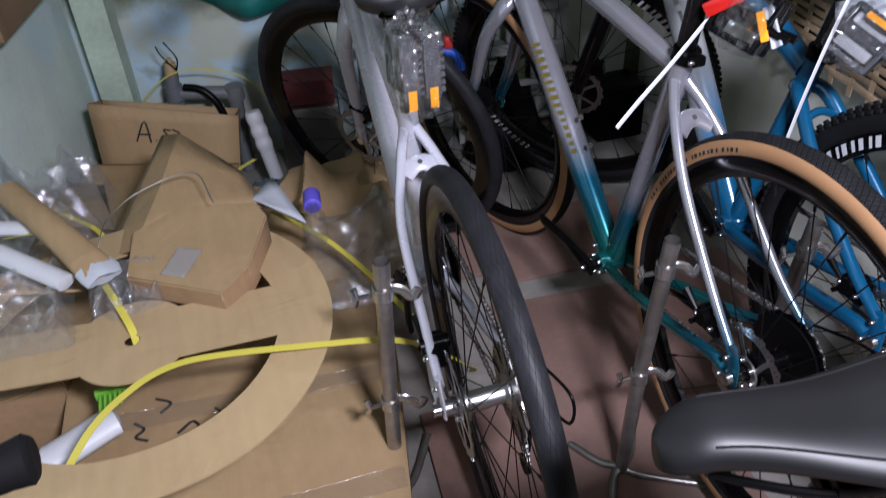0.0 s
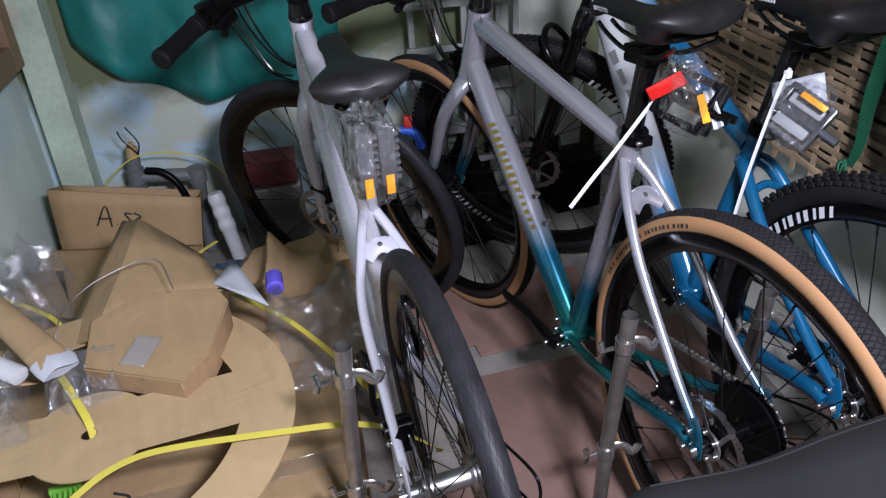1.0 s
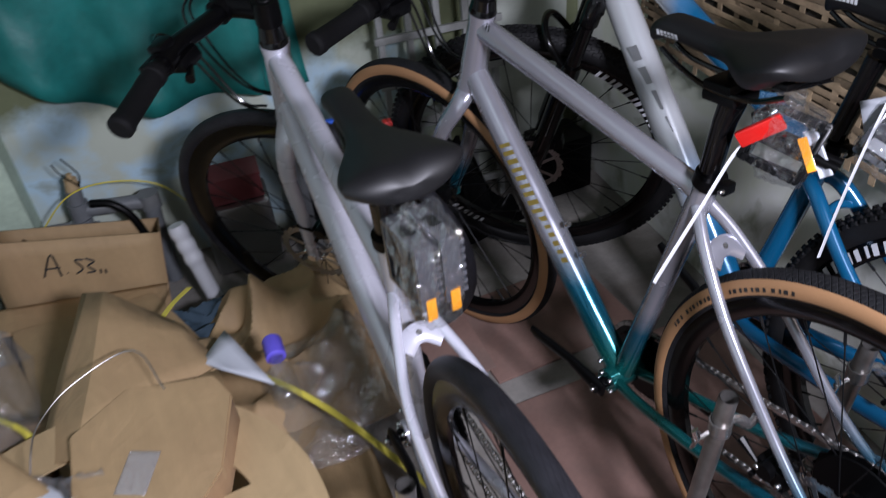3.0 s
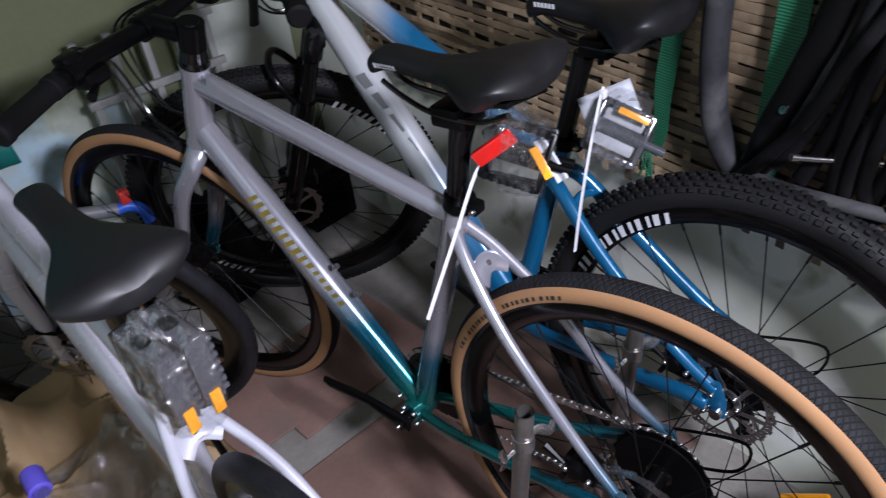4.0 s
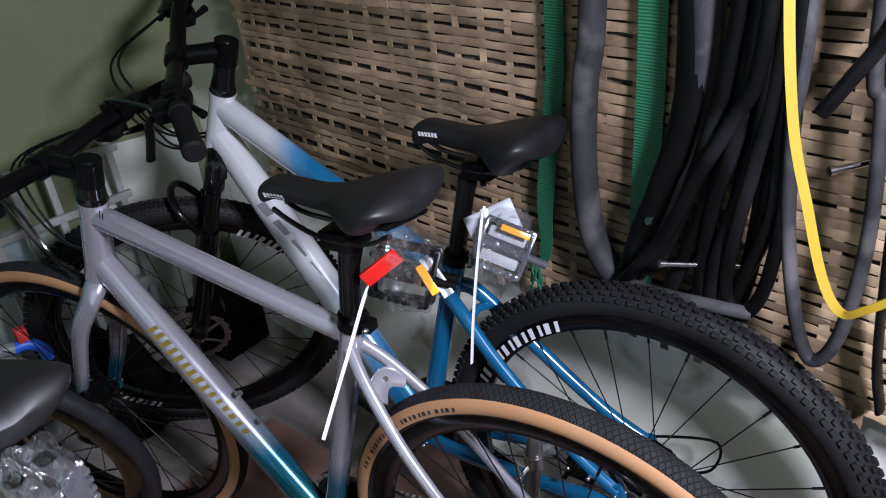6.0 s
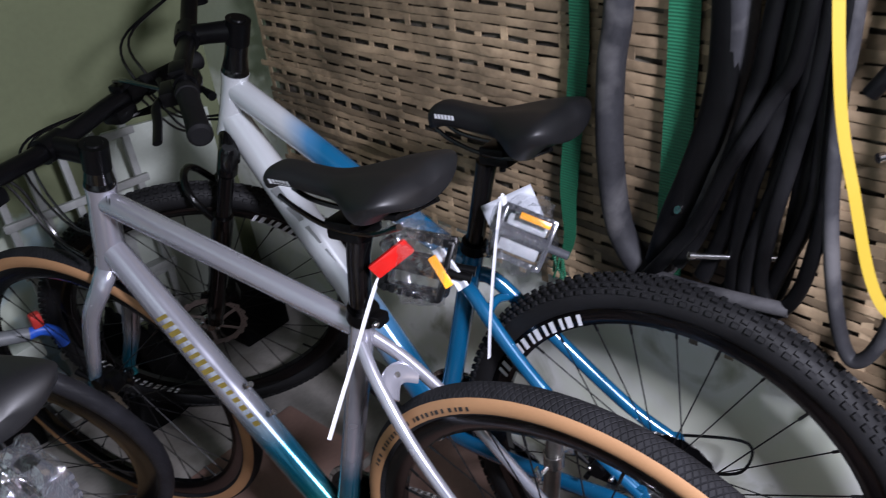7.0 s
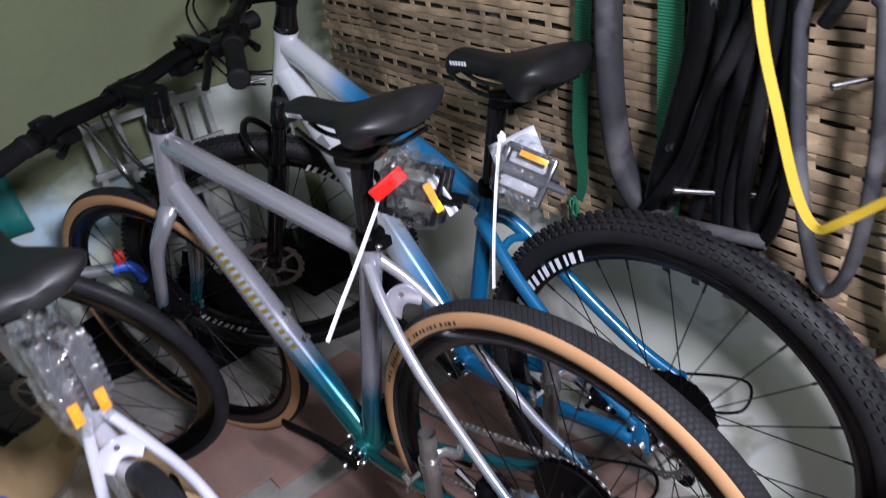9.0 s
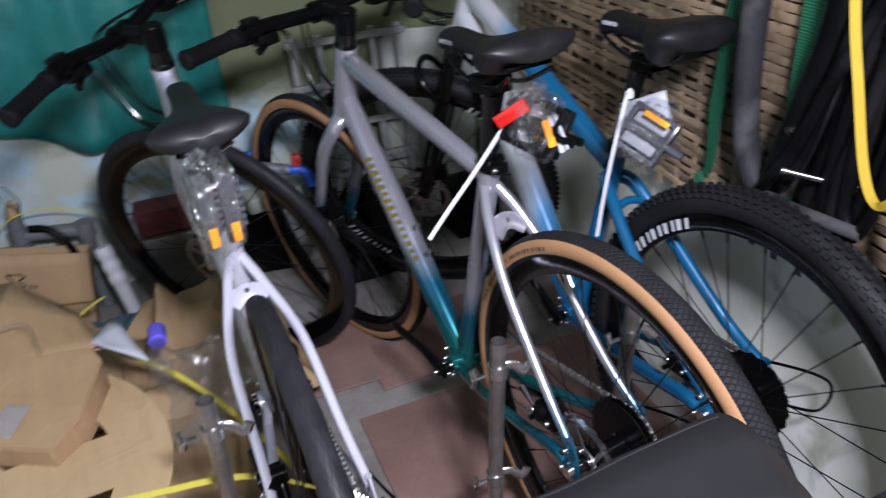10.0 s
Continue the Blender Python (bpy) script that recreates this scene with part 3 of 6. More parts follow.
    if g.get("suspension"):
        tops = []
        for side in (-1, 1):
            c = crown + Vector((side * 0.063, 0.008, -0.004))
            foot = fa + Vector((side * 0.063, -0.012, 0.012))
            sweep(bm, [c + steer_dir * 0.028, c + steer_dir * 0.018, c - steer_dir * 0.03], [0.012, 0.019, 0.020], 16)
            d = (foot - c)
            sweep(bm, [c + d * 0.08, c + d * 0.34], [0.0155, 0.0155], 16)
            sweep(bm, smooth([c + d * 0.30, c + d * 0.33, c + d * 0.55, c + d * 0.9, foot], 4), [(0.0205, 0.0205)] * 4 + [(0.0235, 0.022)] * 3 + [(0.022, 0.021)] * 6 + [(0.012, 0.017)] * 4, 16)
        sweep(bm, smooth([crown + Vector((-0.066, 0.006, -0.008)), crown + Vector((-0.03, 0.0, 0.012)), crown + Vector((0.03, 0.0, 0.012)), crown + Vector((0.066, 0.006, -0.008))], 4), 0.020, 14, hint=(0, 0, 1))
        mid = crown.lerp(fa, 0.36)
        sweep(bm, smooth([mid + Vector((-0.066, 0, 0)), mid + Vector((-0.05, 0.035, 0.075)), mid + Vector((0, 0.045, 0.10)), mid + Vector((0.05, 0.035, 0.075)), mid + Vector((0.066, 0, 0))], 5), 0.008, 10, hint=(0, 1, 0))
    else:
        for side in (-1, 1):
            sweep(bm, smooth([crown + Vector((side * 0.010, 0, 0.004)), crown + Vector((side * 0.036, 0.004, -0.020)), crown.lerp(fa, 0.28) + Vector((side * 0.052, 0.006, 0)), crown.lerp(fa, 0.68) + Vector((side * 0.054, 0.0, 0)), fa + Vector((side * 0.054, -0.004, 0.02)), fa + Vector((side * 0.054, 0, -0.012))], 5), [(0.017 - 0.009 * (k / 25) ** 1.2, 0.024 - 0.013 * (k / 25)) for k in range(26)], 14, hint=(1, 0, 0))
        sweep(bm, [hb + steer_dir * 0.001, crown, crown - steer_dir * 0.02], [0.0265, 0.025, 0.020], 18)
    bm.transform(S)
    fork = part("fork", bm, fork_paint, bike, g["fork_label"])
    if g.get("suspension"):
        c = crown + Vector((-0.063, 0.008, -0.004))
        d = fa + Vector((-0.063, -0.012, 0.012)) - c
        bars(6, 0.010, 0.014, 0.0025, 0.15, WHITE, fork, S @ along(c + d * 0.72 + Vector((-0.0232, 0.002, 0)), c + d * 0.2 + Vector((-0.0232, 0.002, 0))) @ pose(0, 0, 0, 0, -90, 0) @ pose(0, 0, -0.007, 0, 0, 0))
    # headset, stem, bar
    up = ht + steer_dir * g["spacer"]
    bm = bmesh.new()
    sweep(bm, [ht + steer_dir * 0.003, ht + steer_dir * 0.012, ht + steer_dir * 0.018], [0.0255, 0.0235, 0.018], 20)
    sweep(bm, [ht + steer_dir * 0.014, ht + steer_dir * 0.034, up - steer_dir * 0.018], [0.0235, 0.0205, 0.0200], 20)
    part("headset_spacer", bm, BLACK_PAINT, bike, place=None)
    stem_end = up + Vector((0, g["stem"], 0.012))
    bm = bmesh.new()
    sweep(bm, [up - steer_dir * 0.024, up + steer_dir * 0.021], [0.0222, 0.0222], 18)
    sweep(bm, [up, up.lerp(stem_end, 0.6), stem_end], [(0.0185, 0.020), (0.0165, 0.0185), (0.019, 0.019)], 14)
    rod(bm, stem_end + Vector((-0.023, 0, 0)), stem_end + Vector((0.023, 0, 0)), 0.0215, seg=18, hint=(0, 0, 1))
    rod(bm, up + steer_dir * 0.020, up + steer_dir * 0.024, 0.015, 0.013, 16)
    for dx in (-0.014, 0.014):
        rod(bm, stem_end + Vector((dx, 0.006, 0.021)), stem_end + Vector((dx, 0.014, -0.021)), 0.0035, seg=8)
    bm.transform(S)
    stem = part("stem", bm, BLACK, bike, "black alloy stem")
    half = g["bar"]
    rise = g.get("rise", 0.0)
    bar_pt = lambda x: stem_end + Vector((x, -0.045 * (abs(x) / half) ** 2, rise * min(1, max(0, (abs(x) - 0.04) / 0.10))))
    bm = bmesh.new()
    sweep(bm, smooth([bar_pt(x) for x in (-half, -half * 0.6, -0.14, -0.08, -0.03, 0.03, 0.08, 0.14, half * 0.6, half)], 4), 0.0150, 14, hint=(0, 0, 1))
    bm.transform(S)
    bar = part("handlebar", bm, BLACK, bike, "black handlebar")
    for side in (-1, 1):
        e = bar_pt(side * half)
        i = bar_pt(side * (half - 0.125))
        bm = bmesh.new()
        d = (e - i).normalized()
        sweep(bm, [i - d * 0.004, i, i + d * 0.012, i + d * 0.014, e - d * 0.016, e - d * 0.014, e - d * 0.002, e + d * 0.002], [0.0165, 0.0185, 0.0185, 0.0165, 0.0168, 0.0185, 0.0185, 0.014], 18, hint=(0, 0, 1))
        bm.transform(S)
        part("grip", bm, GRIP, bar, "ribbed black rubber grip")
        # brake lever and shifter
        m = bar_pt(side * (half - 0.155))
        bm = bmesh.new()
        rod(bm, m - d * 0.012, m + d * 0.012, 0.019, seg=14, hint=(0, 0, 1))
        block(bm, m + Vector((0, 0.022, -0.012)), (0.042, 0.040, 0.026), 0.006)
        block(bm, m + Vector((-side * 0.012, 0.004, 0.018)), (0.034, 0.028, 0.014), 0.005)
        rod(bm, m + Vector((-side * 0.020, 0.040, -0.012)), m + Vector((-side * 0.045, 0.048, -0.010)), 0.0055, seg=10)
        sweep(bm, smooth([m + Vector((-side * 0.012, 0.03, -0.014)), m + Vector((side * 0.012, 0.052, -0.02)), m + Vector((side * 0.05, 0.050, -0.026)), m + Vector((side * 0.10, 0.048, -0.030))], 5), [(0.005, 0.008)] * 16, 10, hint=(0, 0, 1))
        block(bm, m + Vector((-side * 0.035, 0.006, -0.022)), (0.048, 0.044, 0.026), 0.008)
        sweep(bm, [m + Vector((-side * 0.03, -0.01, -0.03)), m + Vector((side * 0.005, -0.032, -0.032))], (0.004, 0.008), 8, hint=(0, 0, 1))
        bm.transform(S)
        part("brake_lever", bm, BLACK, bar, "black brake lever with shifter")
        # cable
        bm = bmesh.new()
        target = hb + Vector((side * 0.02, 0.03, 0.02))
        a = m + Vector((-side * 0.02, 0.045, -0.012))
        for off in (0.0, 0.012):
            sweep(bm, smooth([S @ a, S @ (a + Vector((-side * 0.10, 0.085 + off, -0.02))), S @ (stem_end + Vector((side * 0.02, 0.10 + off * 2, -0.07))), S @ (target + Vector((0, 0.045 + off, 0.03))), target.lerp(dt0, 0.4) + Vector((side * 0.024, 0, -off))], 6), 0.0026, 6)
        part("cable", bm, BLACK_PAINT, bar, "black outer cable")
    # wheels
    make_wheel(bike, "rear_wheel", Matrix.Translation(ax) @ Matrix.Rotation(g.get("spin", 0.0), 4, "X"), R, g["tyre"], kind, g.get("disc", True), True)
    make_wheel(bike, "front_wheel", S @ Matrix.Translation(fa) @ Matrix.Rotation(g.get("spin_f", 0.6), 4, "X"), g.get("r_front", R), g["tyre"], kind, g.get("disc", True))
    # brake calipers
    for at, M in ((ax + Vector((-0.052, 0.075, 0.045)), Matrix()), (fa + Vector((-0.045, -0.065, 0.075)), S)):
        bm = bmesh.new()
        block(bm, at, (0.03, 0.05, 0.034), 0.006)
        rod(bm, at + Vector((-0.024, 0.004, 0.008)), at + Vector((0.018, 0.004, 0.008)), 0.013, seg=14, hint=(0, 0, 1))
        sweep(bm, [at + Vector((-0.018, 0.02, 0.012)), at + Vector((-0.018, 0.05, 0.03))], (0.003, 0.007), 8)
        rod(bm, at + Vector((-0.014, 0.02, -0.01)), at + Vector((-0.026, 0.02, -0.01)), 0.0045, seg=8, hint=(0, 0, 1))
        bm.transform(M)
        part("brake_caliper", bm, BLACK if g.get("disc", True) else ALU, bike, "mechanical disc brake caliper")
    # cranks
    bm = bmesh.new()
    ca = radians(g["crank"])
    d = Vector((0, math.cos(ca), math.sin(ca)))
    for side, dd in ((-1, d), (1, -d)):
        o = bb + Vector((side * 0.056, 0, 0))
        sweep(bm, [o - dd * 0.014, o, o + dd * 0.08, o + dd * 0.165 + Vector((side * 0.012, 0, 0)), o + dd * 0.18 + Vector((side * 0.012, 0, 0))], [(0.006, 0.014), (0.009, 0.019), (0.007, 0.012), (0.0065, 0.012), (0.005, 0.009)], 12)
        rod(bm, bb + Vector((side * 0.03, 0, 0)), bb + Vector((side * 0.066, 0, 0)), 0.010, seg=14, hint=(0, 0, 1))
    part("crank", bm, BLACK, bike, "black crank arms")
    bm = bmesh.new()
    for k, r in enumerate((0.078, 0.062)):
        teeth = int(r * 480)
        x = 0.046 - 0.009 * k
        ra, rb = [], []
        for i in range(teeth * 2):
            rr = r + (0.0022 if i % 2 else -0.0022)
            a = math.tau * i / (teeth * 2)
            ra.append(bm.verts.new(bb + Vector((x, rr * math.sin(a), rr * math.cos(a)))))
            rb.append(bm.verts.new(bb + Vector((x + 0.003, rr * math.sin(a), rr * math.cos(a)))))
        bm.faces.new(ra); bm.faces.new(list(reversed(rb)))
        for i in range(len(ra)):
            bm.faces.new((ra[i], rb[i], rb[i - 1], ra[i - 1]))
    part("chainring", bm, BLACK, bike, "", False)
    # chain: links along the two runs and the ring
    pts = []
    xr, xc = 0.048, 0.044
    for k in range(24):
        a = math.pi * k / 23
        pts.append(bb + Vector((xr, 0.078 * math.sin(a), 0.078 * math.cos(a))))
    low = [bb + Vector((xr, 0, -0.078)), ax + Vector((xc, 0.02, -0.115)), ax + Vector((xc, -0.012, -0.15)), ax + Vector((xc, -0.03, -0.12)), ax + Vector((xc, -0.005, -0.08)), ax + Vector((xc, 0.035, -0.052))]
    pts += smooth(low, 6)[1:]
    for k in range(16):
        a = math.pi * 0.85 + math.pi * 1.15 * k / 15
        pts.append(ax + Vector((xc, 0.056 * math.sin(a), 0.056 * math.cos(a))))
    pts.append(bb + Vector((xr, 0, 0.078)))
    # even steps
    out, carry = [], 0.0
    for a, b in zip(pts, pts[1:]):
        L = (b - a).length
        s = carry
        while s < L:
            out.append((a.lerp(b, s / L), (b - a).normalized()))
            s += 0.0127
        carry = s - L
    bm = bmesh.new()
    for i, (p, t) in enumerate(out):
        m = Matrix.Translation(p) @ t.to_track_quat("Y", "Z").to_matrix().to_4x4()
        wx = 0.0032 if i % 2 else 0.0022
        for s in (-1, 1):
            block(bm, (s * wx, 0, 0), (0.0011, 0.0145, 0.0078), 0.0, m)
        rod(bm, m @ Vector((-0.0035, 0.0063, 0)), m @ Vector((0.0035, 0.0063, 0)), 0.0032, seg=6, hint=(0, 0, 1))
    tagged(part("chain", bm, DARK_STEEL, bike, "oily steel roller chain", False), kind="stuff")
    # rear derailleur
    bm = bmesh.new()
    o = ax + Vector((0.062, 0.0, -0.03))
    block(bm, o + Vector((0.010, -0.004, 0.0)), (0.026, 0.034, 0.040), 0.006)
    sweep(bm, [o + Vector((0.006, -0.008, -0.01)), o + Vector((-0.006, 0.0, -0.06)), o + Vector((-0.016, -0.012, -0.125))], [(0.010, 0.014), (0.006, 0.012), (0.004, 0.008)], 10)
    for c in (o + Vector((-0.018, -0.002, -0.066)), o + Vector((-0.018, -0.014, -0.122))):
        rod(bm, c + Vector((-0.004, 0, 0)), c + Vector((0.004, 0, 0)), 0.0175, seg=18, hint=(0, 0, 1))
    sweep(bm, smooth([o + Vector((0.02, -0.02, 0.0)), o + Vector((0.028, -0.085, 0.03)), o + Vector((0.028, -0.09, 0.09)), o + Vector((0.014, 0.0, 0.075)), o + Vector((0.012, 0.08, 0.035))], 6), 0.0025, 6)
    part("rear_derailleur", bm, BLACK, bike, "black rear derailleur with looped cable")
    # bright bolt heads
    bolt_bm = bmesh.new()
    lathe(bolt_bm, [(-0.004, 0.0006), (-0.004, 0.0030), (-0.0025, 0.0042), (0.003, 0.0042)], 10)
    spots = []
    for k in range(6):
        a = math.tau * k / 6 + 0.3
        spots.append((ax + Vector((-0.050, 0.0215 * math.sin(a), 0.0215 * math.cos(a))), Matrix()))
        spots.append((fa + Vector((-0.050, 0.0215 * math.sin(a), 0.0215 * math.cos(a))), S))
    for k in range(5):
        a = math.tau * k / 5 + 0.5
        spots.append((bb + Vector((-0.040, 0.019 * math.sin(a), 0.019 * math.cos(a))), Matrix()))
    for dx, dy, dz in ((-0.0745, 0.055, 0.05), (-0.0745, 0.09, 0.055), (-0.0745, 0.012, 0.030), (-0.0745, 0.020, -0.008), (0.0, 0.0, 0.0)):
        if dx:
            spots.append((ax + Vector((dx, dy, dz)), Matrix()))
    spots += [(bb + Vector((-0.068, 0, 0)), Matrix()), (bb + Vector((-0.026, 0.030, 0.022)), Matrix()), (bb + Vector((-0.026, -0.030, 0.006)), Matrix()), (st + Vector((-0.012, -0.030, -0.004)), Matrix())]
    first = None
    for at, M in spots:
        place = M @ Matrix.Translation(at)
        first = again(first, place) if first else part("bolt", bolt_bm, CHROME, bike, "bright bolt head", place=place)
    return bike, S


B_GEO = dict(rear=(0.006, 0.381), bb=(0.438, 0.284), seat=(0.298, 0.762), head_top=(0.838, 0.845), head_bottom=(0.893, 0.690), front=(1.064, 0.347), tt=(0.315, 0.735), stay=(0.300, 0.712), r=0.349, tyre=0.042, shoulder=0.030, flare=0.049, steer=14, spacer=0.058, stem=0.085, bar=0.335, rise=0.01, crank=4, fat=1.0,
             frame_label="silver frame fading to teal at the bottom bracket", fork_label="silver fork fading to teal at its tips")
bike_b, STEER_B = bicycle("bicycle", pose(0.0, 0.014, 0), B_GEO, "silver to teal city bicycle with tan-wall tyres on a floor stand", FADE_B, FADE_B, "tan", dict(post=(0.278, 0.878), at=(0.288, 0.958), tip=-3, shape=dict(length=0.260, height=0.046, tail_up=0.020)))

C_GEO = dict(rear=(0.022, 0.363), bb=(0.452, 0.305), seat=(0.352, 0.705), head_top=(0.865, 0.932), head_bottom=(0.915, 0.812), front=(1.125, 0.363), tt=(0.372, 0.668), stay=(0.362, 0.640), r=0.362, tyre=0.051, steer=49, spacer=0.085, stem=0.085, bar=0.345, rise=0.02, crank=30, fat=1.18, suspension=True,
             frame_label="pale grey frame fading to deep blue at the rear", fork_label="black suspension fork")
bike_c, STEER_C = bicycle("bicycle", pose(0.242, -0.018, 0, 0, 2.5, -1.8), C_GEO, "pale grey to blue mountain bicycle leaning by the bamboo wall", FADE_C, BLACK_PAINT, "knobby", dict(post=(0.318, 0.85), at=(0.294, 0.935), tip=-2, shape=dict(length=0.243, height=0.060, tail_w=0.080)))

A_GEO = dict(rear=(0.024, 0.392), bb=(0.440, 0.315), seat=(0.390, 0.745), head_top=(0.863, 0.858), head_bottom=(0.909, 0.702), front=(0.995, 0.362), tt=(0.405, 0.665), stay=(0.388, 0.642), r=0.340, r_front=0.352, tyre=0.033, shoulder=0.030, flare=0.056, steer=44, spacer=0.065, stem=0.08, bar=0.33, rise=0.02, crank=172, fat=1.1,
             frame_label="silver grey painted frame", fork_label="silver grey straight fork")
bike_a, STEER_A = bicycle("bicycle", pose(-0.3946, 0.090, 0, 0, -3.2, -6.2), A_GEO, "silver grey road bicycle, rear wheel raised on a floor stand", SILVER, SILVER, "slick", dict(post=(0.383, 0.835), at=(0.371, 0.917), tip=0, shape=dict(length=0.282, tail_w=0.071, nose_w=0.021, height=0.049, mark=False)))


# ---- the room ----
ROOM = pose(0, 0, 0, 0, 0, -12)   # the walls stand 12 degrees off the bicycles
WALL_FAR, WALL_BAM, WALL_LEFT = 1.65, 0.36, -1.19



def wall_paint(name, upper, lower, patch, height, reach):
    """Limewash in two coats: one colour above, a paler flaking one below a ragged line, out to a ragged edge along x or y."""
    m = mat(name, upper, 0.88, vary=0.14, scale=3, fine=70, bump=0.28, dist=0.004)
    t, n, l, p = nodes_of(m)
    first = p.inputs["Base Color"].links[0].from_socket
    co = n.new("ShaderNodeTexCoord"); sep = n.new("ShaderNodeSeparateXYZ"); l.new(co.outputs["Object"], sep.inputs["Vector"])
    rag = n.new("ShaderNodeTexNoise"); rag.inputs["Scale"].default_value = 4.5; rag.inputs["Detail"].default_value = 8; rag.inputs["Roughness"].default_value = 0.6
    l.new(co.outputs["Object"], rag.inputs["Vector"])
    fac = None
    for axis, edge, soft in (("Z", height, 0.10), reach):
        ma = n.new("ShaderNodeMath"); ma.operation = "MULTIPLY_ADD"; ma.inputs[1].default_value = 0.35
        l.new(rag.outputs["Fac"], ma.inputs[0]); l.new(sep.outputs[axis], ma.inputs[2])
        mr = n.new("ShaderNodeMapRange"); mr.inputs["From Min"].default_value, mr.inputs["From Max"].default_value = edge + 0.175 + soft, edge + 0.175
        l.new(ma.outputs[0], mr.inputs["Value"])
        if fac is None:
            fac = mr
        else:
            mu = n.new("ShaderNodeMath"); mu.operation = "MULTIPLY"
            l.new(fac.outputs["Result"], mu.inputs[0]); l.new(mr.outputs["Result"], mu.inputs[1])
            fac = mu
    pn = n.new("ShaderNodeTexNoise"); pn.inputs["Scale"].default_value = 5.5; pn.inputs["Detail"].default_value = 7; pn.inputs["Distortion"].default_value = 0.5
    l.new(co.outputs["Object"], pn.inputs["Vector"])
    cr = n.new("ShaderNodeValToRGB")
    cr.color_ramp.elements[0].position, cr.color_ramp.elements[0].color = 0.40, (*lower, 1)
    cr.color_ramp.elements[1].position, cr.color_ramp.elements[1].color = 0.56, (*patch, 1)
    dirt = cr.color_ramp.elements.new(0.66); dirt.color = (lower[0] * 0.55, lower[1] * 0.55, lower[2] * 0.5, 1)
    l.new(pn.outputs["Fac"], cr.inputs["Fac"])
    mx = n.new("ShaderNodeMix"); mx.data_type = "RGBA"
    l.new(fac.outputs[0], mx.inputs["Factor"]); l.new(first, mx.inputs["A"]); l.new(cr.outputs["Color"], mx.inputs["B"])
    l.new(mx.outputs["Result"], p.inputs["Base Color"])
    return m


FAR_PAINT = wall_paint("green_over_pale_limewash", (0.14, 0.158, 0.085), (0.46, 0.50, 0.42), (0.42, 0.58, 0.68), -0.78, ("X", 0.32, 0.15))
RIGHT_PAINT = wall_paint("green_over_white_limewash", (0.30, 0.33, 0.24), (0.74, 0.78, 0.66), (0.82, 0.84, 0.80), -0.60, ("Y", 9.0, 0.15))
PALE_WALL = mat("flaking_pale_paint", (0.62, 0.72, 0.66), 0.85, vary=0.15, scale=4, fine=60, bump=0.3, dist=0.004, stain=(0.50, 0.66, 0.70), stain_amount=0.8)
FLOOR_PINK = mat("worn_pink_cement", (0.23, 0.138, 0.112), 0.75, vary=0.25, scale=6, fine=90, bump=0.2, stain=(0.16, 0.12, 0.10), stain_amount=0.6)
FLOOR_GREY = mat("grey_cement", (0.24, 0.225, 0.205), 0.8, vary=0.3, scale=10, fine=90, bump=0.4, dist=0.004, stain=(0.14, 0.12, 0.10), stain_amount=0.6)
# surfaces out of view, their colours darkened to hold down bounced light
CEIL = mat("dull_ceiling", (0.16, 0.155, 0.14), 0.9)
UNSEEN_WALL = mat("unlit_plaster", (0.14, 0.15, 0.13), 0.9)


def wall_piece(name, centre, size, material, kind="structure", label="", category="wall"):
    ob = part(name, block(bmesh.new(), (0, 0, 0), size), material, None, smooth_faces=False, place=ROOM @ Matrix.Translation(centre))
    return tagged(ob, label, category, kind=kind)


wall_piece("floor", (-0.6, 0.0, -0.05), (5.0, 5.0, 0.09), FLOOR_GREY, label="grey cement floor with pink patches", category="floor")
wall_piece("wall_far", (-0.5, WALL_FAR + 0.06, 1.25), (3.6, 0.12, 2.6), FAR_PAINT, label="green limewashed plaster wall")
wall_piece("wall_left", (WALL_LEFT - 0.23, 0.0, 1.25), (0.12, 4.9, 2.6), PALE_WALL, label="pale flaking green plaster wall")
wall_piece("wall_right", (WALL_BAM + 0.12, 0.0, 1.25), (0.12, 4.9, 2.6), RIGHT_PAINT, label="green plaster wall behind bamboo matting")
# unseen back wall and ceiling, added to close the room and limit bounce
wall_piece("wall_back", (-0.5, -2.0, 1.25), (3.6, 0.12, 2.6), UNSEEN_WALL, label="unseen back wall, kept dark to cut bounced light")
wall_piece("ceiling", (-0.6, 0.0, 2.55), (5.0, 5.0, 0.09), CEIL, label="dull ceiling", category="ceiling")

BAMBOO = mat("split_bamboo", (0.43, 0.315, 0.195), 0.55, vary=0.35, scale=11, fine=150, bump=0.25, dist=0.002, stain=(0.13, 0.082, 0.046), stain_amount=0.7)
_t, _n, _l, _p = nodes_of(BAMBOO)
_info = _n.new("ShaderNodeObjectInfo")
_mr = _n.new("ShaderNodeMapRange"); _mr.inputs["To Min"].default_value, _mr.inputs["To Max"].default_value = 0.5, 1.3
_l.new(_info.outputs["Random"], _mr.inputs["Value"])
_mx = _n.new("ShaderNodeMix"); _mx.data_type = "RGBA"; _mx.blend_type = "MULTIPLY"; _mx.inputs["Factor"].default_value = 1.0
_l.new(_p.inputs["Base Color"].links[0].from_socket, _mx.inputs["A"]); _l.new(_mr.outputs["Result"], _mx.inputs["B"]); _l.new(_mx.outputs["Result"], _p.inputs["Base Color"])
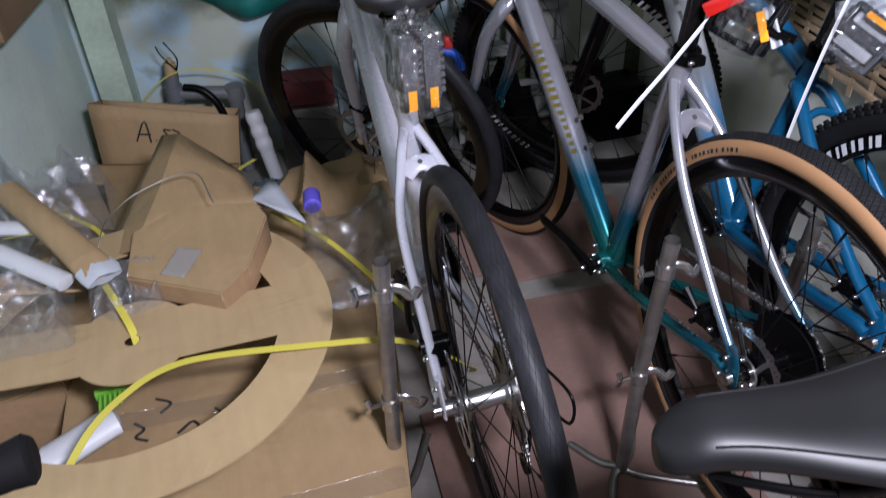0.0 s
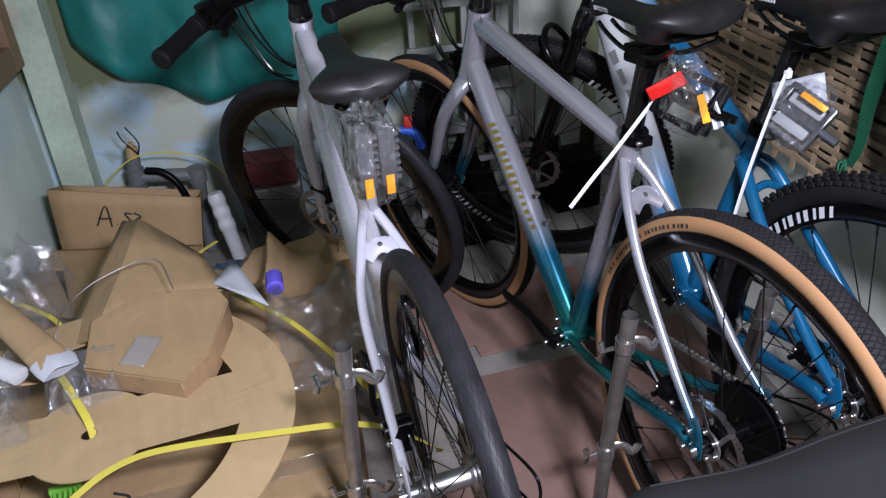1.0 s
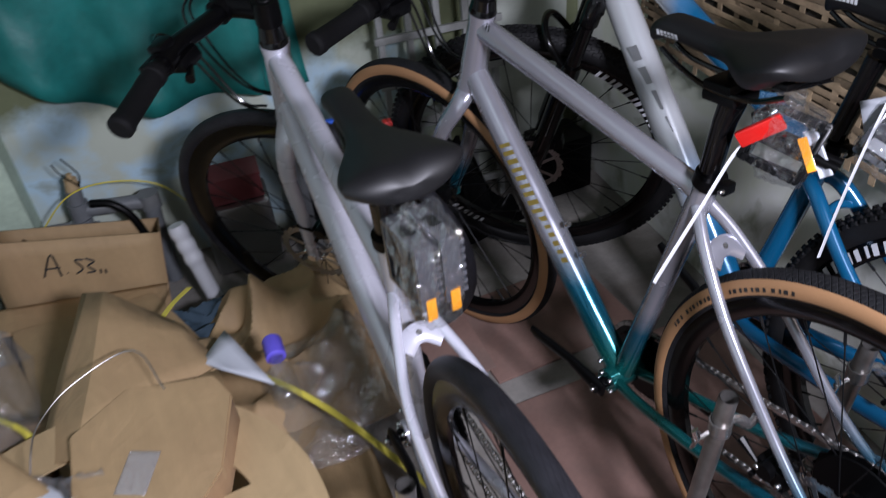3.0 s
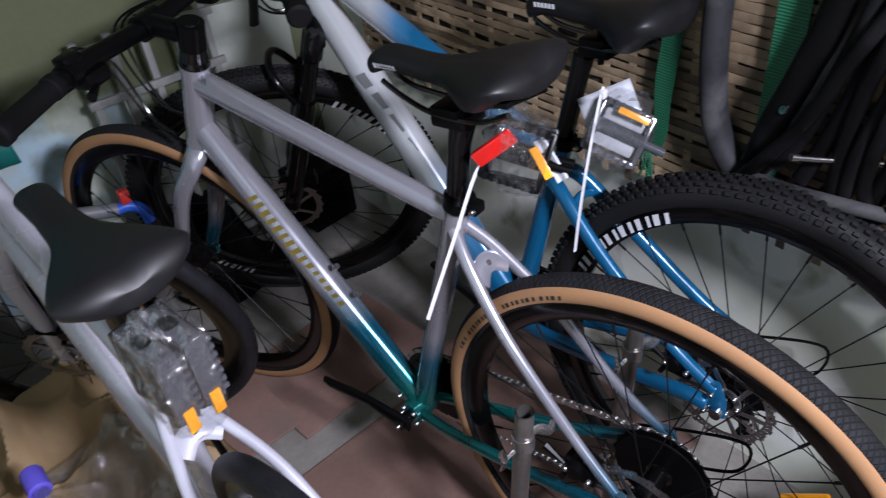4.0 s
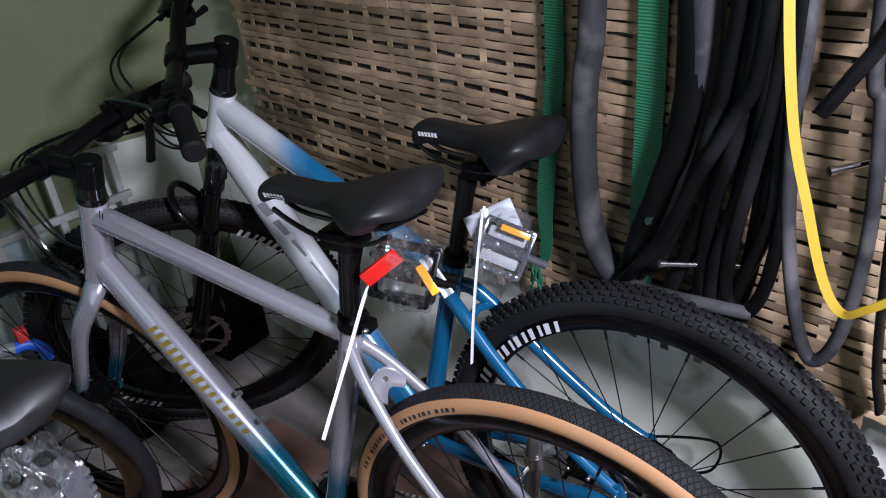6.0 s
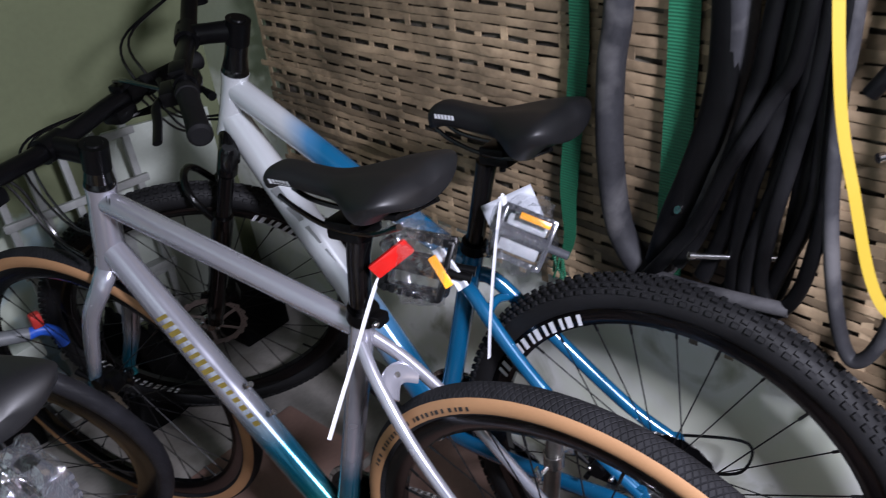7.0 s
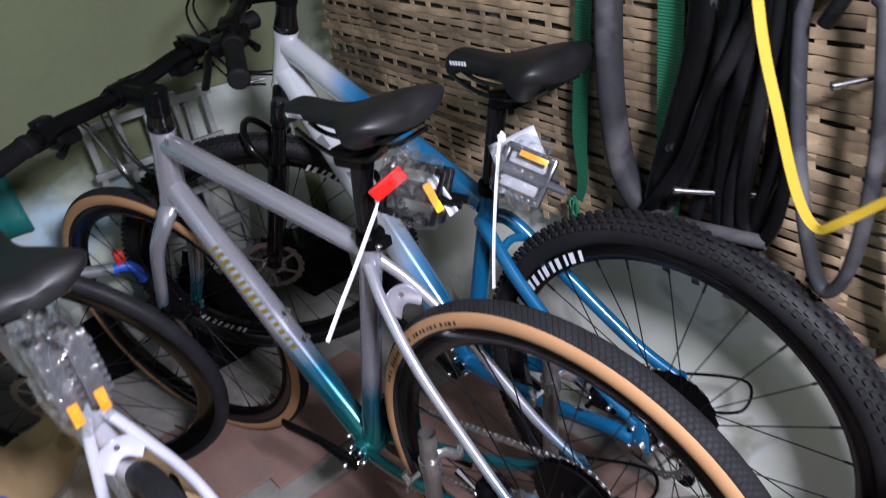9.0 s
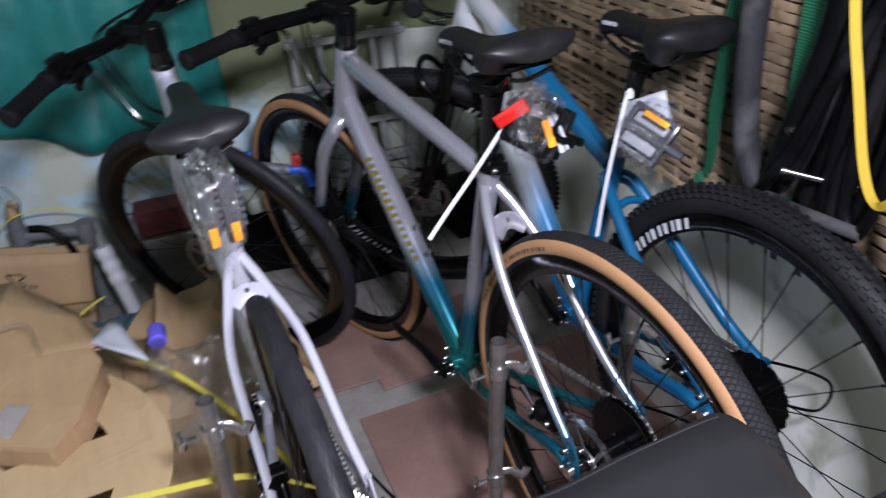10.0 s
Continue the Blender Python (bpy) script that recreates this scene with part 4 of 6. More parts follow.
# soot in broad patches over the whole matting
_geo = _n.new("ShaderNodeNewGeometry")
_soot = _n.new("ShaderNodeTexNoise"); _soot.inputs["Scale"].default_value = 2.6; _soot.inputs["Detail"].default_value = 5; _soot.inputs["Roughness"].default_value = 0.65; _soot.inputs["Distortion"].default_value = 0.4
_map = _n.new("ShaderNodeMapping"); _map.inputs["Location"].default_value = (1.7, 0.9, 2.3)
_l.new(_geo.outputs["Position"], _map.inputs["Vector"]); _l.new(_map.outputs["Vector"], _soot.inputs["Vector"])
_mr = _n.new("ShaderNodeMapRange"); _mr.inputs["From Min"].default_value, _mr.inputs["From Max"].default_value = 0.38, 0.60
_mr.inputs["To Min"].default_value, _mr.inputs["To Max"].default_value = 1.08, 0.34
_l.new(_soot.outputs["Fac"], _mr.inputs["Value"])
_mx = _n.new("ShaderNodeMix"); _mx.data_type = "RGBA"; _mx.blend_type = "MULTIPLY"; _mx.inputs["Factor"].default_value = 1.0
_l.new(_p.inputs["Base Color"].links[0].from_socket, _mx.inputs["A"]); _l.new(_mr.outputs["Result"], _mx.inputs["B"]); _l.new(_mx.outputs["Result"], _p.inputs["Base Color"])
GREEN_WEB = mat("green_webbing", (0.010, 0.115, 0.055), 0.6, vary=0.25, fine=260, bump=0.3, dist=0.002)
_t, _n, _l, _p = nodes_of(GREEN_WEB)
_co = _n.new("ShaderNodeTexCoord")
_w = _n.new("ShaderNodeTexWave"); _w.bands_direction = "Z"; _w.inputs["Scale"].default_value = 70.0; _w.inputs["Distortion"].default_value = 0.6
_l.new(_co.outputs["Object"], _w.inputs["Vector"])
_mr = _n.new("ShaderNodeMapRange"); _mr.inputs["To Min"].default_value, _mr.inputs["To Max"].default_value = 0.6, 1.25
_l.new(_w.outputs["Fac"], _mr.inputs["Value"])
_mx = _n.new("ShaderNodeMix"); _mx.data_type = "RGBA"; _mx.blend_type = "MULTIPLY"; _mx.inputs["Factor"].default_value = 1.0
_l.new(_p.inputs["Base Color"].links[0].from_socket, _mx.inputs["A"]); _l.new(_mr.outputs["Result"], _mx.inputs["B"]); _l.new(_mx.outputs["Result"], _p.inputs["Base Color"])
_b = _n.new("ShaderNodeBump"); _b.inputs["Strength"].default_value = 0.5; _b.inputs["Distance"].default_value = 0.0015
_l.new(_w.outputs["Fac"], _b.inputs["Height"]); _l.new(_b.outputs["Normal"], _p.inputs["Normal"])
WOOD = mat("brown_wood", (0.20, 0.13, 0.07), 0.6, vary=0.3, scale=6, fine=90, bump=0.2)
PEBBLE_GREY = mat("grey_crate_plastic", (0.30, 0.31, 0.30), 0.55, vary=0.25, scale=12, bump=0.1, stain=(0.12, 0.11, 0.10), stain_amount=0.5)
PALE_BOARD = mat("pale_board", (0.40, 0.43, 0.38), 0.6, vary=0.15, scale=6, bump=0.08, stain=(0.25, 0.26, 0.20), stain_amount=0.5)
MAROON = mat("maroon_plastic", (0.17, 0.035, 0.04), 0.5, vary=0.2, bump=0.08)
PURPLE = mat("violet_cap", (0.13, 0.10, 0.62), 0.4, vary=0.06, bump=0.03)
BLUE = mat("blue_valve_plastic", (0.02, 0.10, 0.55), 0.4, vary=0.1, bump=0.03)
REDP = mat("red_valve_plastic", (0.45, 0.03, 0.025), 0.4, vary=0.1, bump=0.03)
NAVY = mat("dark_blue_cloth", (0.03, 0.055, 0.08), 0.85, vary=0.3, fine=200, bump=0.4)
LEAF = mat("bright_green_plastic", (0.16, 0.45, 0.05), 0.5, vary=0.1, bump=0.05)
INK = mat("black_marker", (0.015, 0.015, 0.015), 0.6, bump=0.0)
GOLD = mat("gold_print", (0.28, 0.21, 0.045), 0.4, 0.4, vary=0.1, bump=0.0)
GREY_PRINT = mat("grey_print", (0.44, 0.45, 0.47), 0.4, vary=0.05, bump=0.0)
PINK_STAIN = mat("bare_pink_plaster", (0.44, 0.54, 0.43), 0.9, vary=0.3, scale=5, fine=80, bump=0.4, dist=0.004, stain=(0.50, 0.39, 0.32), stain_amount=0.9)


def solid(ob, thick, offset=0.0):
    m = ob.modifiers.new("thickness", "SOLIDIFY")
    m.thickness, m.offset = thick, offset
    return ob


# ---- bamboo matting ----
matting = tagged(thing("bamboo_matting", ROOM @ Matrix.Translation((0, 0, 0)), "woven split-bamboo matting hung over the plaster wall", "wall panel"), kind="structure")
rng = random.Random(4)
Y0, Y1, PITCH = -0.95, 1.21, 0.0165
RIB = 0.058


def slat_mesh(phase, seed):
    """One split-bamboo strip, bending over and under the upright ribs; along y."""
    r = random.Random(seed)
    bm = bmesh.new()
    n = 150
    rows = []
    for i in range(n + 1):
        y = Y0 + (Y1 - Y0) * i / n + r.uniform(-0.002, 0.002) * (0 < i < n)
        x = 0.0013 * math.sin(math.pi * y / RIB + phase * math.pi) + 0.0006 * noise.noise((y * 9, seed, 0))
        h = 0.0064 + 0.0022 * noise.noise((y * 11, seed * 3.1, 1)) + 0.0011 * noise.noise((y * 45, seed * 7.7, 5))
        zc = 0.0024 * noise.noise((y * 4, seed * 1.7, 2))
        rows.append([bm.verts.new((x + dx, y, zc + dz)) for dx, dz in ((-0.0006, -h), (-0.0016, 0), (-0.0006, h), (0.0008, h), (0.0008, -h))])
    for a, b in zip(rows, rows[1:]):
        for k in range(5):
            bm.faces.new((a[k], a[(k + 1) % 5], b[(k + 1) % 5], b[k]))
    bm.faces.new(rows[0]); bm.faces.new(list(reversed(rows[-1])))
    bmesh.ops.recalc_face_normals(bm, faces=bm.faces)
    return bm


variants = {}
z = 0.572
for row in range(66):
    z += PITCH * rng.uniform(0.84, 1.16)
    key = (row % 2, rng.randrange(7))
    place = Matrix.Translation((WALL_BAM + rng.uniform(-0.001, 0.001), rng.uniform(-0.03, 0.015), z + rng.uniform(-0.0016, 0.0016))) @ Matrix.Rotation(radians(rng.uniform(-0.32, 0.32)), 4, "X")
    if key in variants:
        again(variants[key], place)
    else:
        variants[key] = part("slat", slat_mesh(key[0], key[1] * 5 + key[0]), BAMBOO, matting, place=place)
# added dark sheet behind the slats: painted shade for the gaps in the weave
GAP_SHADE = mat("sooty_backing_cloth", (0.035, 0.027, 0.020), 0.9, vary=0.5, scale=14, bump=0.2, stain=(0.30, 0.27, 0.21), stain_amount=0.55)
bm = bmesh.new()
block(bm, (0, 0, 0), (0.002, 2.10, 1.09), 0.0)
part("backing", bm, GAP_SHADE, matting, "dark sheet added as shade in the weave gaps", place=Matrix.Translation((WALL_BAM + 0.010, 0.13, 1.135)), smooth_faces=False)
bm = bmesh.new()
block(bm, (0, 0, 0), (0.0014, 0.014, 1.16), 0.0)
rib = None
for k in range(int((Y1 - Y0) / RIB)):
    y = math.ceil(Y0 / RIB) * RIB + RIB * (k + 0.5)
    if y > Y1:
        continue
    place = Matrix.Translation((WALL_BAM + 0.0008, y, 0.588 + 0.55)) @ Matrix.Rotation(radians(rng.uniform(-0.3, 0.3)), 4, "X")
    rib = again(rib, place) if rib else part("rib", bm, BAMBOO, matting, place=place, smooth_faces=False)


# ---- things hung on the matting (room coordinates) ----
def hung(name, pts, rad, material, label, category, n=8, seg=14, hint=(0, 1, 0)):
    bm = sweep(bmesh.new(), smooth(pts, n), rad, seg, hint=hint)
    ob = part(name, bm, material, None, place=ROOM.copy())
    return tagged(ob, label, category)


X = 0.335
hung("old_tyre", [(X, 0.185, 1.95), (X - 0.004, 0.190, 1.5), (X - 0.008, 0.194, 1.10), (X - 0.012, 0.206, 0.98), (X - 0.012, 0.208, 0.846), (X - 0.010, 0.190, 0.735), (X - 0.006, 0.142, 0.682), (X - 0.003, 0.102, 0.743), (X - 0.003, 0.062, 0.855), (X - 0.003, 0.040, 0.98), (X - 0.003, 0.032, 1.08), (X - 0.003, 0.05, 1.4), (X, 0.11, 1.9)],
     (0.019, 0.0215), OLD_RUBBER, "dusty grey worn tyre hanging folded on the bamboo wall", "tyre")
hung("inner_tube", [(X - 0.004, 0.075, 1.9), (X - 0.010, 0.052, 1.25), (X - 0.016, 0.042, 1.05), (X - 0.018, 0.048, 0.956), (X - 0.020, 0.074, 0.861), (X - 0.020, 0.102, 0.782), (X - 0.020, 0.122, 0.71)], (0.021, 0.009), INNER, "flat black inner tube hanging on the bamboo wall", "inner tube")
# (distance out from the wall, half width, half depth, line of (y, z))
tube_paths = [
    (0.040, 0.0100, 0.0080, [(-0.090, 1.9), (-0.070, 1.25), (-0.053, 1.05), (-0.028, 0.984), (0.010, 0.901), (0.049, 0.815), (0.092, 0.747), (0.128, 0.694)]),
    (0.030, 0.0110, 0.0075, [(-0.045, 1.9), (-0.030, 1.25), (-0.010, 1.04), (0.001, 0.964), (0.025, 0.881), (0.057, 0.786), (0.085, 0.728)]),
    (0.034, 0.0095, 0.0070, [(-0.085, 1.9), (-0.076, 1.2), (-0.071, 1.025), (-0.060, 0.932), (-0.040, 0.832), (-0.035, 0.745), (-0.058, 0.712), (-0.084, 0.762), (-0.099, 0.865), (-0.095, 0.961), (-0.090, 1.2), (-0.10, 1.9)]),
    (0.024, 0.0100, 0.0070, [(-0.078, 1.9), (-0.072, 1.2), (-0.085, 0.923), (-0.076, 0.843), (-0.053, 0.768), (-0.041, 0.715)]),
    (0.026, 0.0115, 0.0070, [(-0.060, 1.9), (-0.050, 1.25), (-0.037, 1.041), (-0.024, 0.947), (-0.006, 0.864), (0.004, 0.776), (0.006, 0.715)]),
    (0.028, 0.0105, 0.0075, [(-0.075, 1.9), (-0.066, 1.2), (-0.059, 0.990), (-0.048, 0.914), (-0.031, 0.846), (-0.015, 0.782), (-0.011, 0.716)]),
    (0.014, 0.0125, 0.0060, [(-0.040, 1.9), (-0.035, 1.2), (-0.045, 1.0), (-0.035, 0.88), (-0.020, 0.77), (0.020, 0.70)]),
    (0.014, 0.0125, 0.0060, [(-0.070, 1.9), (-0.062, 1.2), (-0.068, 1.0), (-0.062, 0.85), (-0.050, 0.75), (-0.030, 0.69)]),
    (0.016, 0.0120, 0.0060, [(-0.015, 1.9), (-0.012, 1.2), (-0.020, 1.02), (0.000, 0.90), (0.030, 0.78), (0.055, 0.71)]),
]
for k, (out, wide, deep, path) in enumerate(tube_paths):
    ob = hung("inner_tube", [(X - out - 0.003 * math.sin(i * 1.7 + k), y + 0.002 * math.sin(i * 2.1 + k * 1.3), z) for i, (y, z) in enumerate(path)], (wide, deep), INNER, "thin black inner tube in a hanging bundle", "inner tube")
    tagged(ob, group="bundle of inner tubes")
hung("rubber_hose", [(X - 0.030, 0.135, 0.692), (X - 0.040, 0.100, 0.705), (X - 0.045, 0.054, 0.711), (X - 0.045, -0.025, 0.721), (X - 0.035, -0.074, 0.722)], 0.0095, OLD_RUBBER, "dusty grey hose lying across the hanging tubes", "hose")
hung("old_tyre", [(0.315, -0.095, 1.95), (0.308, -0.099, 1.13), (0.305, -0.096, 1.0), (0.302, -0.106, 0.86), (0.300, -0.130, 0.737), (0.300, -0.156, 0.685), (0.302, -0.182, 0.732), (0.305, -0.194, 0.865), (0.308, -0.184, 1.02), (0.31, -0.167, 1.134), (0.312, -0.16, 1.95)], (0.0085, 0.0105), OLD_RUBBER, "worn narrow black tyre hanging on the bamboo wall", "tyre")
hung("rubber_hose", [(0.31, -0.33, 1.6), (0.305, -0.25, 1.25), (0.300, -0.182, 1.102), (0.298, -0.153, 1.051), (0.296, -0.128, 1.009)], 0.0088, INNER, "short black rubber hose end on the bamboo wall", "hose")
hung("inner_tube", [(0.33, -0.23, 1.9), (0.325, -0.215, 1.2), (0.325, -0.208, 1.0), (0.325, -0.212, 0.85), (0.328, -0.222, 0.70), (0.335, -0.235, 0.62)], (0.005, 0.012), INNER, "flat black inner tube on the bamboo wall", "inner tube")


def ribbon(name, pts, width, normal, material, label, category, thick=0.0012, n=8, place=None):
    """A flat band along points, as wide as given across the normal."""
    bm = bmesh.new()
    line = smooth(pts, n)
    nrm = Vector(normal)
    prev = None
    for i, p in enumerate(line):
        d = (line[min(i + 1, len(line) - 1)] - line[max(i - 1, 0)]).normalized()
        s = d.cross(nrm).normalized()
        w = width(i / (len(line) - 1)) if callable(width) else width
        u = s.cross(d).normalized() * thick / 2
        ring = [bm.verts.new(p + s * w / 2 * a + u * b) for a, b in ((-1, -1), (1, -1), (1, 1), (-1, 1))]
        if prev:
            for k in range(4):
                bm.faces.new((prev[k], prev[(k + 1) % 4], ring[(k + 1) % 4], ring[k]))
        else:
            bm.faces.new(list(reversed(ring)))
        prev = ring
    bm.faces.new(prev)
    return tagged(part(name, bm, material, None, place=place if place is not None else Matrix()), label, category)


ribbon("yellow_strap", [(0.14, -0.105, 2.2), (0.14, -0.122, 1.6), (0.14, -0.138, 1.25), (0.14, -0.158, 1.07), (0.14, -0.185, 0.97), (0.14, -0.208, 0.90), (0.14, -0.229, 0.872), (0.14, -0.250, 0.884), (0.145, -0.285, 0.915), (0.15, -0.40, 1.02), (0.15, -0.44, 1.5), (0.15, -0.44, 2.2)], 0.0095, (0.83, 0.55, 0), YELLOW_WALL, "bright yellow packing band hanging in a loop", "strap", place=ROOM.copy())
ribbon("green_strap", [(0.345, 0.274, 1.9), (0.345, 0.274, 1.10), (0.342, 0.279, 0.95), (0.340, 0.292, 0.84), (0.338, 0.300, 0.76), (0.338, 0.300, 0.69), (0.338, 0.312, 0.645)], lambda t: 0.034 if t < 0.62 else 0.034 - 0.05 * (t - 0.62), (1, 0, 0), GREEN_WEB, "green webbing strap knotted at its lower end", "strap", place=ROOM.copy())
ribbon("green_strap", [(0.345, 0.113, 1.9), (0.345, 0.113, 1.10), (0.343, 0.114, 0.95), (0.342, 0.118, 0.82), (0.344, 0.124, 0.70), (0.346, 0.126, 0.64)], 0.044, (1, 0, 0), GREEN_WEB, "wide green webbing strap on the bamboo wall", "strap", place=ROOM.copy())
bm = bmesh.new()
for k in range(7):
    a = k * 0.9
    sweep(bm, smooth([(0.334, 0.320, 0.652), (0.330 + 0.004 * math.cos(a), 0.320 + 0.010 * math.sin(a), 0.640), (0.332, 0.320 + 0.014 * math.sin(a * 2.1), 0.615 - 0.004 * k)], 4), 0.0022, 6)
tagged(part("cord", bm, GREEN_WEB, None, place=ROOM.copy()), "frayed green cord tied under a webbing strap", "cord")
for a, b in (((0.314, 0.022, 0.813), (0.366, -0.004, 0.781)), ((0.267, -0.012, 0.777), (0.345, -0.105, 0.752)), ((0.245, -0.205, 0.950), (0.33, -0.30, 0.960))):
    bm = bmesh.new()
    rod(bm, a, b, 0.0042, seg=10)
    rod(bm, a, Vector(a).lerp(Vector(b), 0.06), 0.0055, seg=10)
    tagged(part("steel_peg", bm, CHROME, None), "bright steel peg sticking out of the bamboo wall", "peg", "pegs in the wall")


# ---- loose items on the bicycles ----
def pedal(parent, place, body, amber=True):
    bm = bmesh.new()
    for s in (-1, 1):
        block(bm, (0, s * 0.034, 0), (0.078, 0.009, 0.022), 0.003)
        block(bm, (s * 0.036, 0, 0), (0.008, 0.074, 0.022), 0.003)
    for k in range(7):
        block(bm, (-0.030 + 0.010 * k, 0.034, 0.013), (0.005, 0.009, 0.006))
        block(bm, (-0.030 + 0.010 * k, -0.034, 0.013), (0.005, 0.009, 0.006))
    rod(bm, (-0.040, 0, 0), (0.040, 0, 0), 0.0115, seg=14, hint=(0, 0, 1))
    rod(bm, (0.040, 0, 0), (0.068, 0, 0), 0.0065, seg=10, hint=(0, 0, 1))
    p = part("pedal", bm, body, parent, "black plastic pedal", place=place)
    if amber:
        for s in (-1, 1):
            bm = block(bmesh.new(), (0, s * 0.0395, 0), (0.044, 0.004, 0.014), 0.0012)
            part("reflector", bm, AMBER, p, "amber reflector")
    return p


def wrap(parent, centre, size, seed, material=None, rot=(0, 0, 0)):
    """A crinkled clear bag."""
    bm = bmesh.new()
    bmesh.ops.create_icosphere(bm, subdivisions=4, radius=1.0)
    for v in bm.verts:
        q = v.co.copy()
        k = 0.90 + 0.16 * noise.noise(q * 2.3 + Vector((seed, 0, 0))) + 0.12 * noise.noise(q * 6 + Vector((0, seed, 0)))
        box = max(abs(q.x), abs(q.y), abs(q.z))
        q = q / (box ** 0.55) * k
        v.co = Vector((q.x * size[0] / 2, q.y * size[1] / 2, q.z * size[2] / 2))
    return part("plastic_wrap", bm, material or CLEAR, parent, "crinkled clear plastic wrap", False, pose(*centre, *rot))


def card(parent, w, h, place):
    bm = bmesh.new()
    n = 6
    vs = [[bm.verts.new((w * (i / n - 0.5), 0.004 * math.sin(i * 0.9) + 0.003 * math.sin(j), h * (j / n - 0.5))) for i in range(n + 1)] for j in range(n + 1)]
    for j in range(n):
        for i in range(n):
            bm.faces.new((vs[j][i], vs[j][i + 1], vs[j + 1][i + 1], vs[j + 1][i]))
    return solid(part("paper_card", bm, PAPER, parent, "folded white paper card", place=place), 0.0008)


def tie(name, pts, label, wide=0.0038):
    bm = sweep(bmesh.new(), smooth(pts, 6), (wide, 0.0011), 8, hint=(1, 0, 0))
    return tagged(part(name, bm, WHITE, None), label, "cable tie", "white cable ties")


def facing(centre, turn, toward=(-0.75, -0.45, 0.48)):
    """A pose whose z axis points the given way and whose x axis lies level, then turned about z."""
    z = Vector(toward).normalized()
    x = Vector((0, 0, 1)).cross(z).normalized()
    m = Matrix((x, z.cross(x), z)).transposed().to_4x4()
    m.translation = centre
    return m @ Matrix.Rotation(radians(turn), 4, "Z")


# pedals in clear bags, tied under the saddles
pack = thing("pedal_pack", pose(-0.432, 0.290, 0.823), "clear bag of black pedals hung behind a saddle", "bicycle pedals", "packed pedals")
for dx in (-0.0145, 0.0145):
    pedal(pack, pose(dx, 0.012, 0.012, 0, 90, 0), SMOKE, False)
    part("reflector", block(bmesh.new(), (dx, -0.026, -0.026), (0.0115, 0.004, 0.027), 0.0012), AMBER, pack, "amber reflector")
wrap(pack, (0, 0, 0.008), (0.072, 0.080, 0.155), 3.0)

pack = thing("pedal_pack", pose(0.036, 0.236, 0.832), "clear bag of black pedals with white card under a saddle", "bicycle pedals", "packed pedals")
pedal(pack, facing((-0.004, 0.002, 0.000), -18), BLACK, False)
pedal(pack, facing((0.020, 0.014, -0.012), -14), BLACK, False)
part("reflector", block(bmesh.new(), (0, 0, 0), (0.011, 0.042, 0.004), 0.0012), AMBER, pack, "amber reflector", place=facing((0.000, -0.030, -0.004), 28))
wrap(pack, (0, 0, 0.0), (0.085, 0.075, 0.11), 12.0)
wrap(pack, (-0.005, 0.012, 0.05), (0.055, 0.045, 0.045), 15.0)
card(pack, 0.015, 0.058, facing((0.012, -0.036, -0.004), 30) @ pose(0, 0, 0, -90))

pack = thing("pedal_pack", pose(0.222, 0.205, 0.790), "clear bag with a pedal and folded white card", "bicycle pedals", "packed pedals")
loose = pedal(pack, facing((0.0, 0.0, -0.012), -26), SMOKE, False)
for dy in (-0.018, 0.018):
    part("pad", block(bmesh.new(), (0, dy, 0.002), (0.058, 0.017, 0.014), 0.004), PAD, loose, "pale grey pedal pad")
card(pack, 0.076, 0.070, facing((0.020, 0.022, 0.004), 20) @ pose(0, 0, 0, -90))
part("reflector", block(bmesh.new(), (0, 0, 0), (0.044, 0.009, 0.004), 0.0012), AMBER, pack, "amber reflector", place=facing((-0.002, -0.024, 0.020), -26))
wrap(pack, (0, 0, -0.008), (0.10, 0.085, 0.105), 21.0)

ref = thing("rear_reflector", pose(0.004, 0.258, 0.856), "red plastic rear reflector tied to a seat post", "reflector")
part("lens", block(bmesh.new(), (0, 0, 0), (0.056, 0.009, 0.021), 0.003), RED, ref, "ribbed red lens", place=pose(-0.004, -0.010, 0, 0, -34, -52))
part("bracket", block(bmesh.new(), (0, 0, 0), (0.02, 0.012, 0.016), 0.003), BLACK, ref, place=pose(0.012, 0.004, 0.008, 0, -30, -50))
tie("cable_tie", [(0.020, 0.270, 0.866), (0.004, 0.268, 0.838), (-0.018, 0.272, 0.808), (-0.068, 0.262, 0.768), (-0.115, 0.252, 0.734), (-0.154, 0.245, 0.702)], "long white cable tie hanging from a saddle")
long_tie = tie("cable_tie", [(0.196, 0.214, 0.856), (0.192, 0.214, 0.850), (0.186, 0.215, 0.835), (0.172, 0.222, 0.76), (0.158, 0.227, 0.68), (0.148, 0.230, 0.611)], "long white cable tie hanging beside a packed pedal")
part("head", block(bmesh.new(), (0.192, 0.213, 0.848), (0.010, 0.009, 0.012), 0.002), WHITE, long_tie)


# ---- printed marks on the bicycles ----
def on_tube(bike, name, a, b, off, count, w, h, material, label, lean=0.2, gap=0.004):
    """Bars along a tube, from a towards b, on its side."""
    a, b = Vector(a), Vector(b)
    d = (b - a).normalized()
    out = Vector(off).normalized()
    up = out.cross(d).normalized()
    m = Matrix((d, -out, up)).transposed().to_4x4()
    m.translation = a + Vector(off)
    bars(count, w, h, gap, lean, material, bike, m)


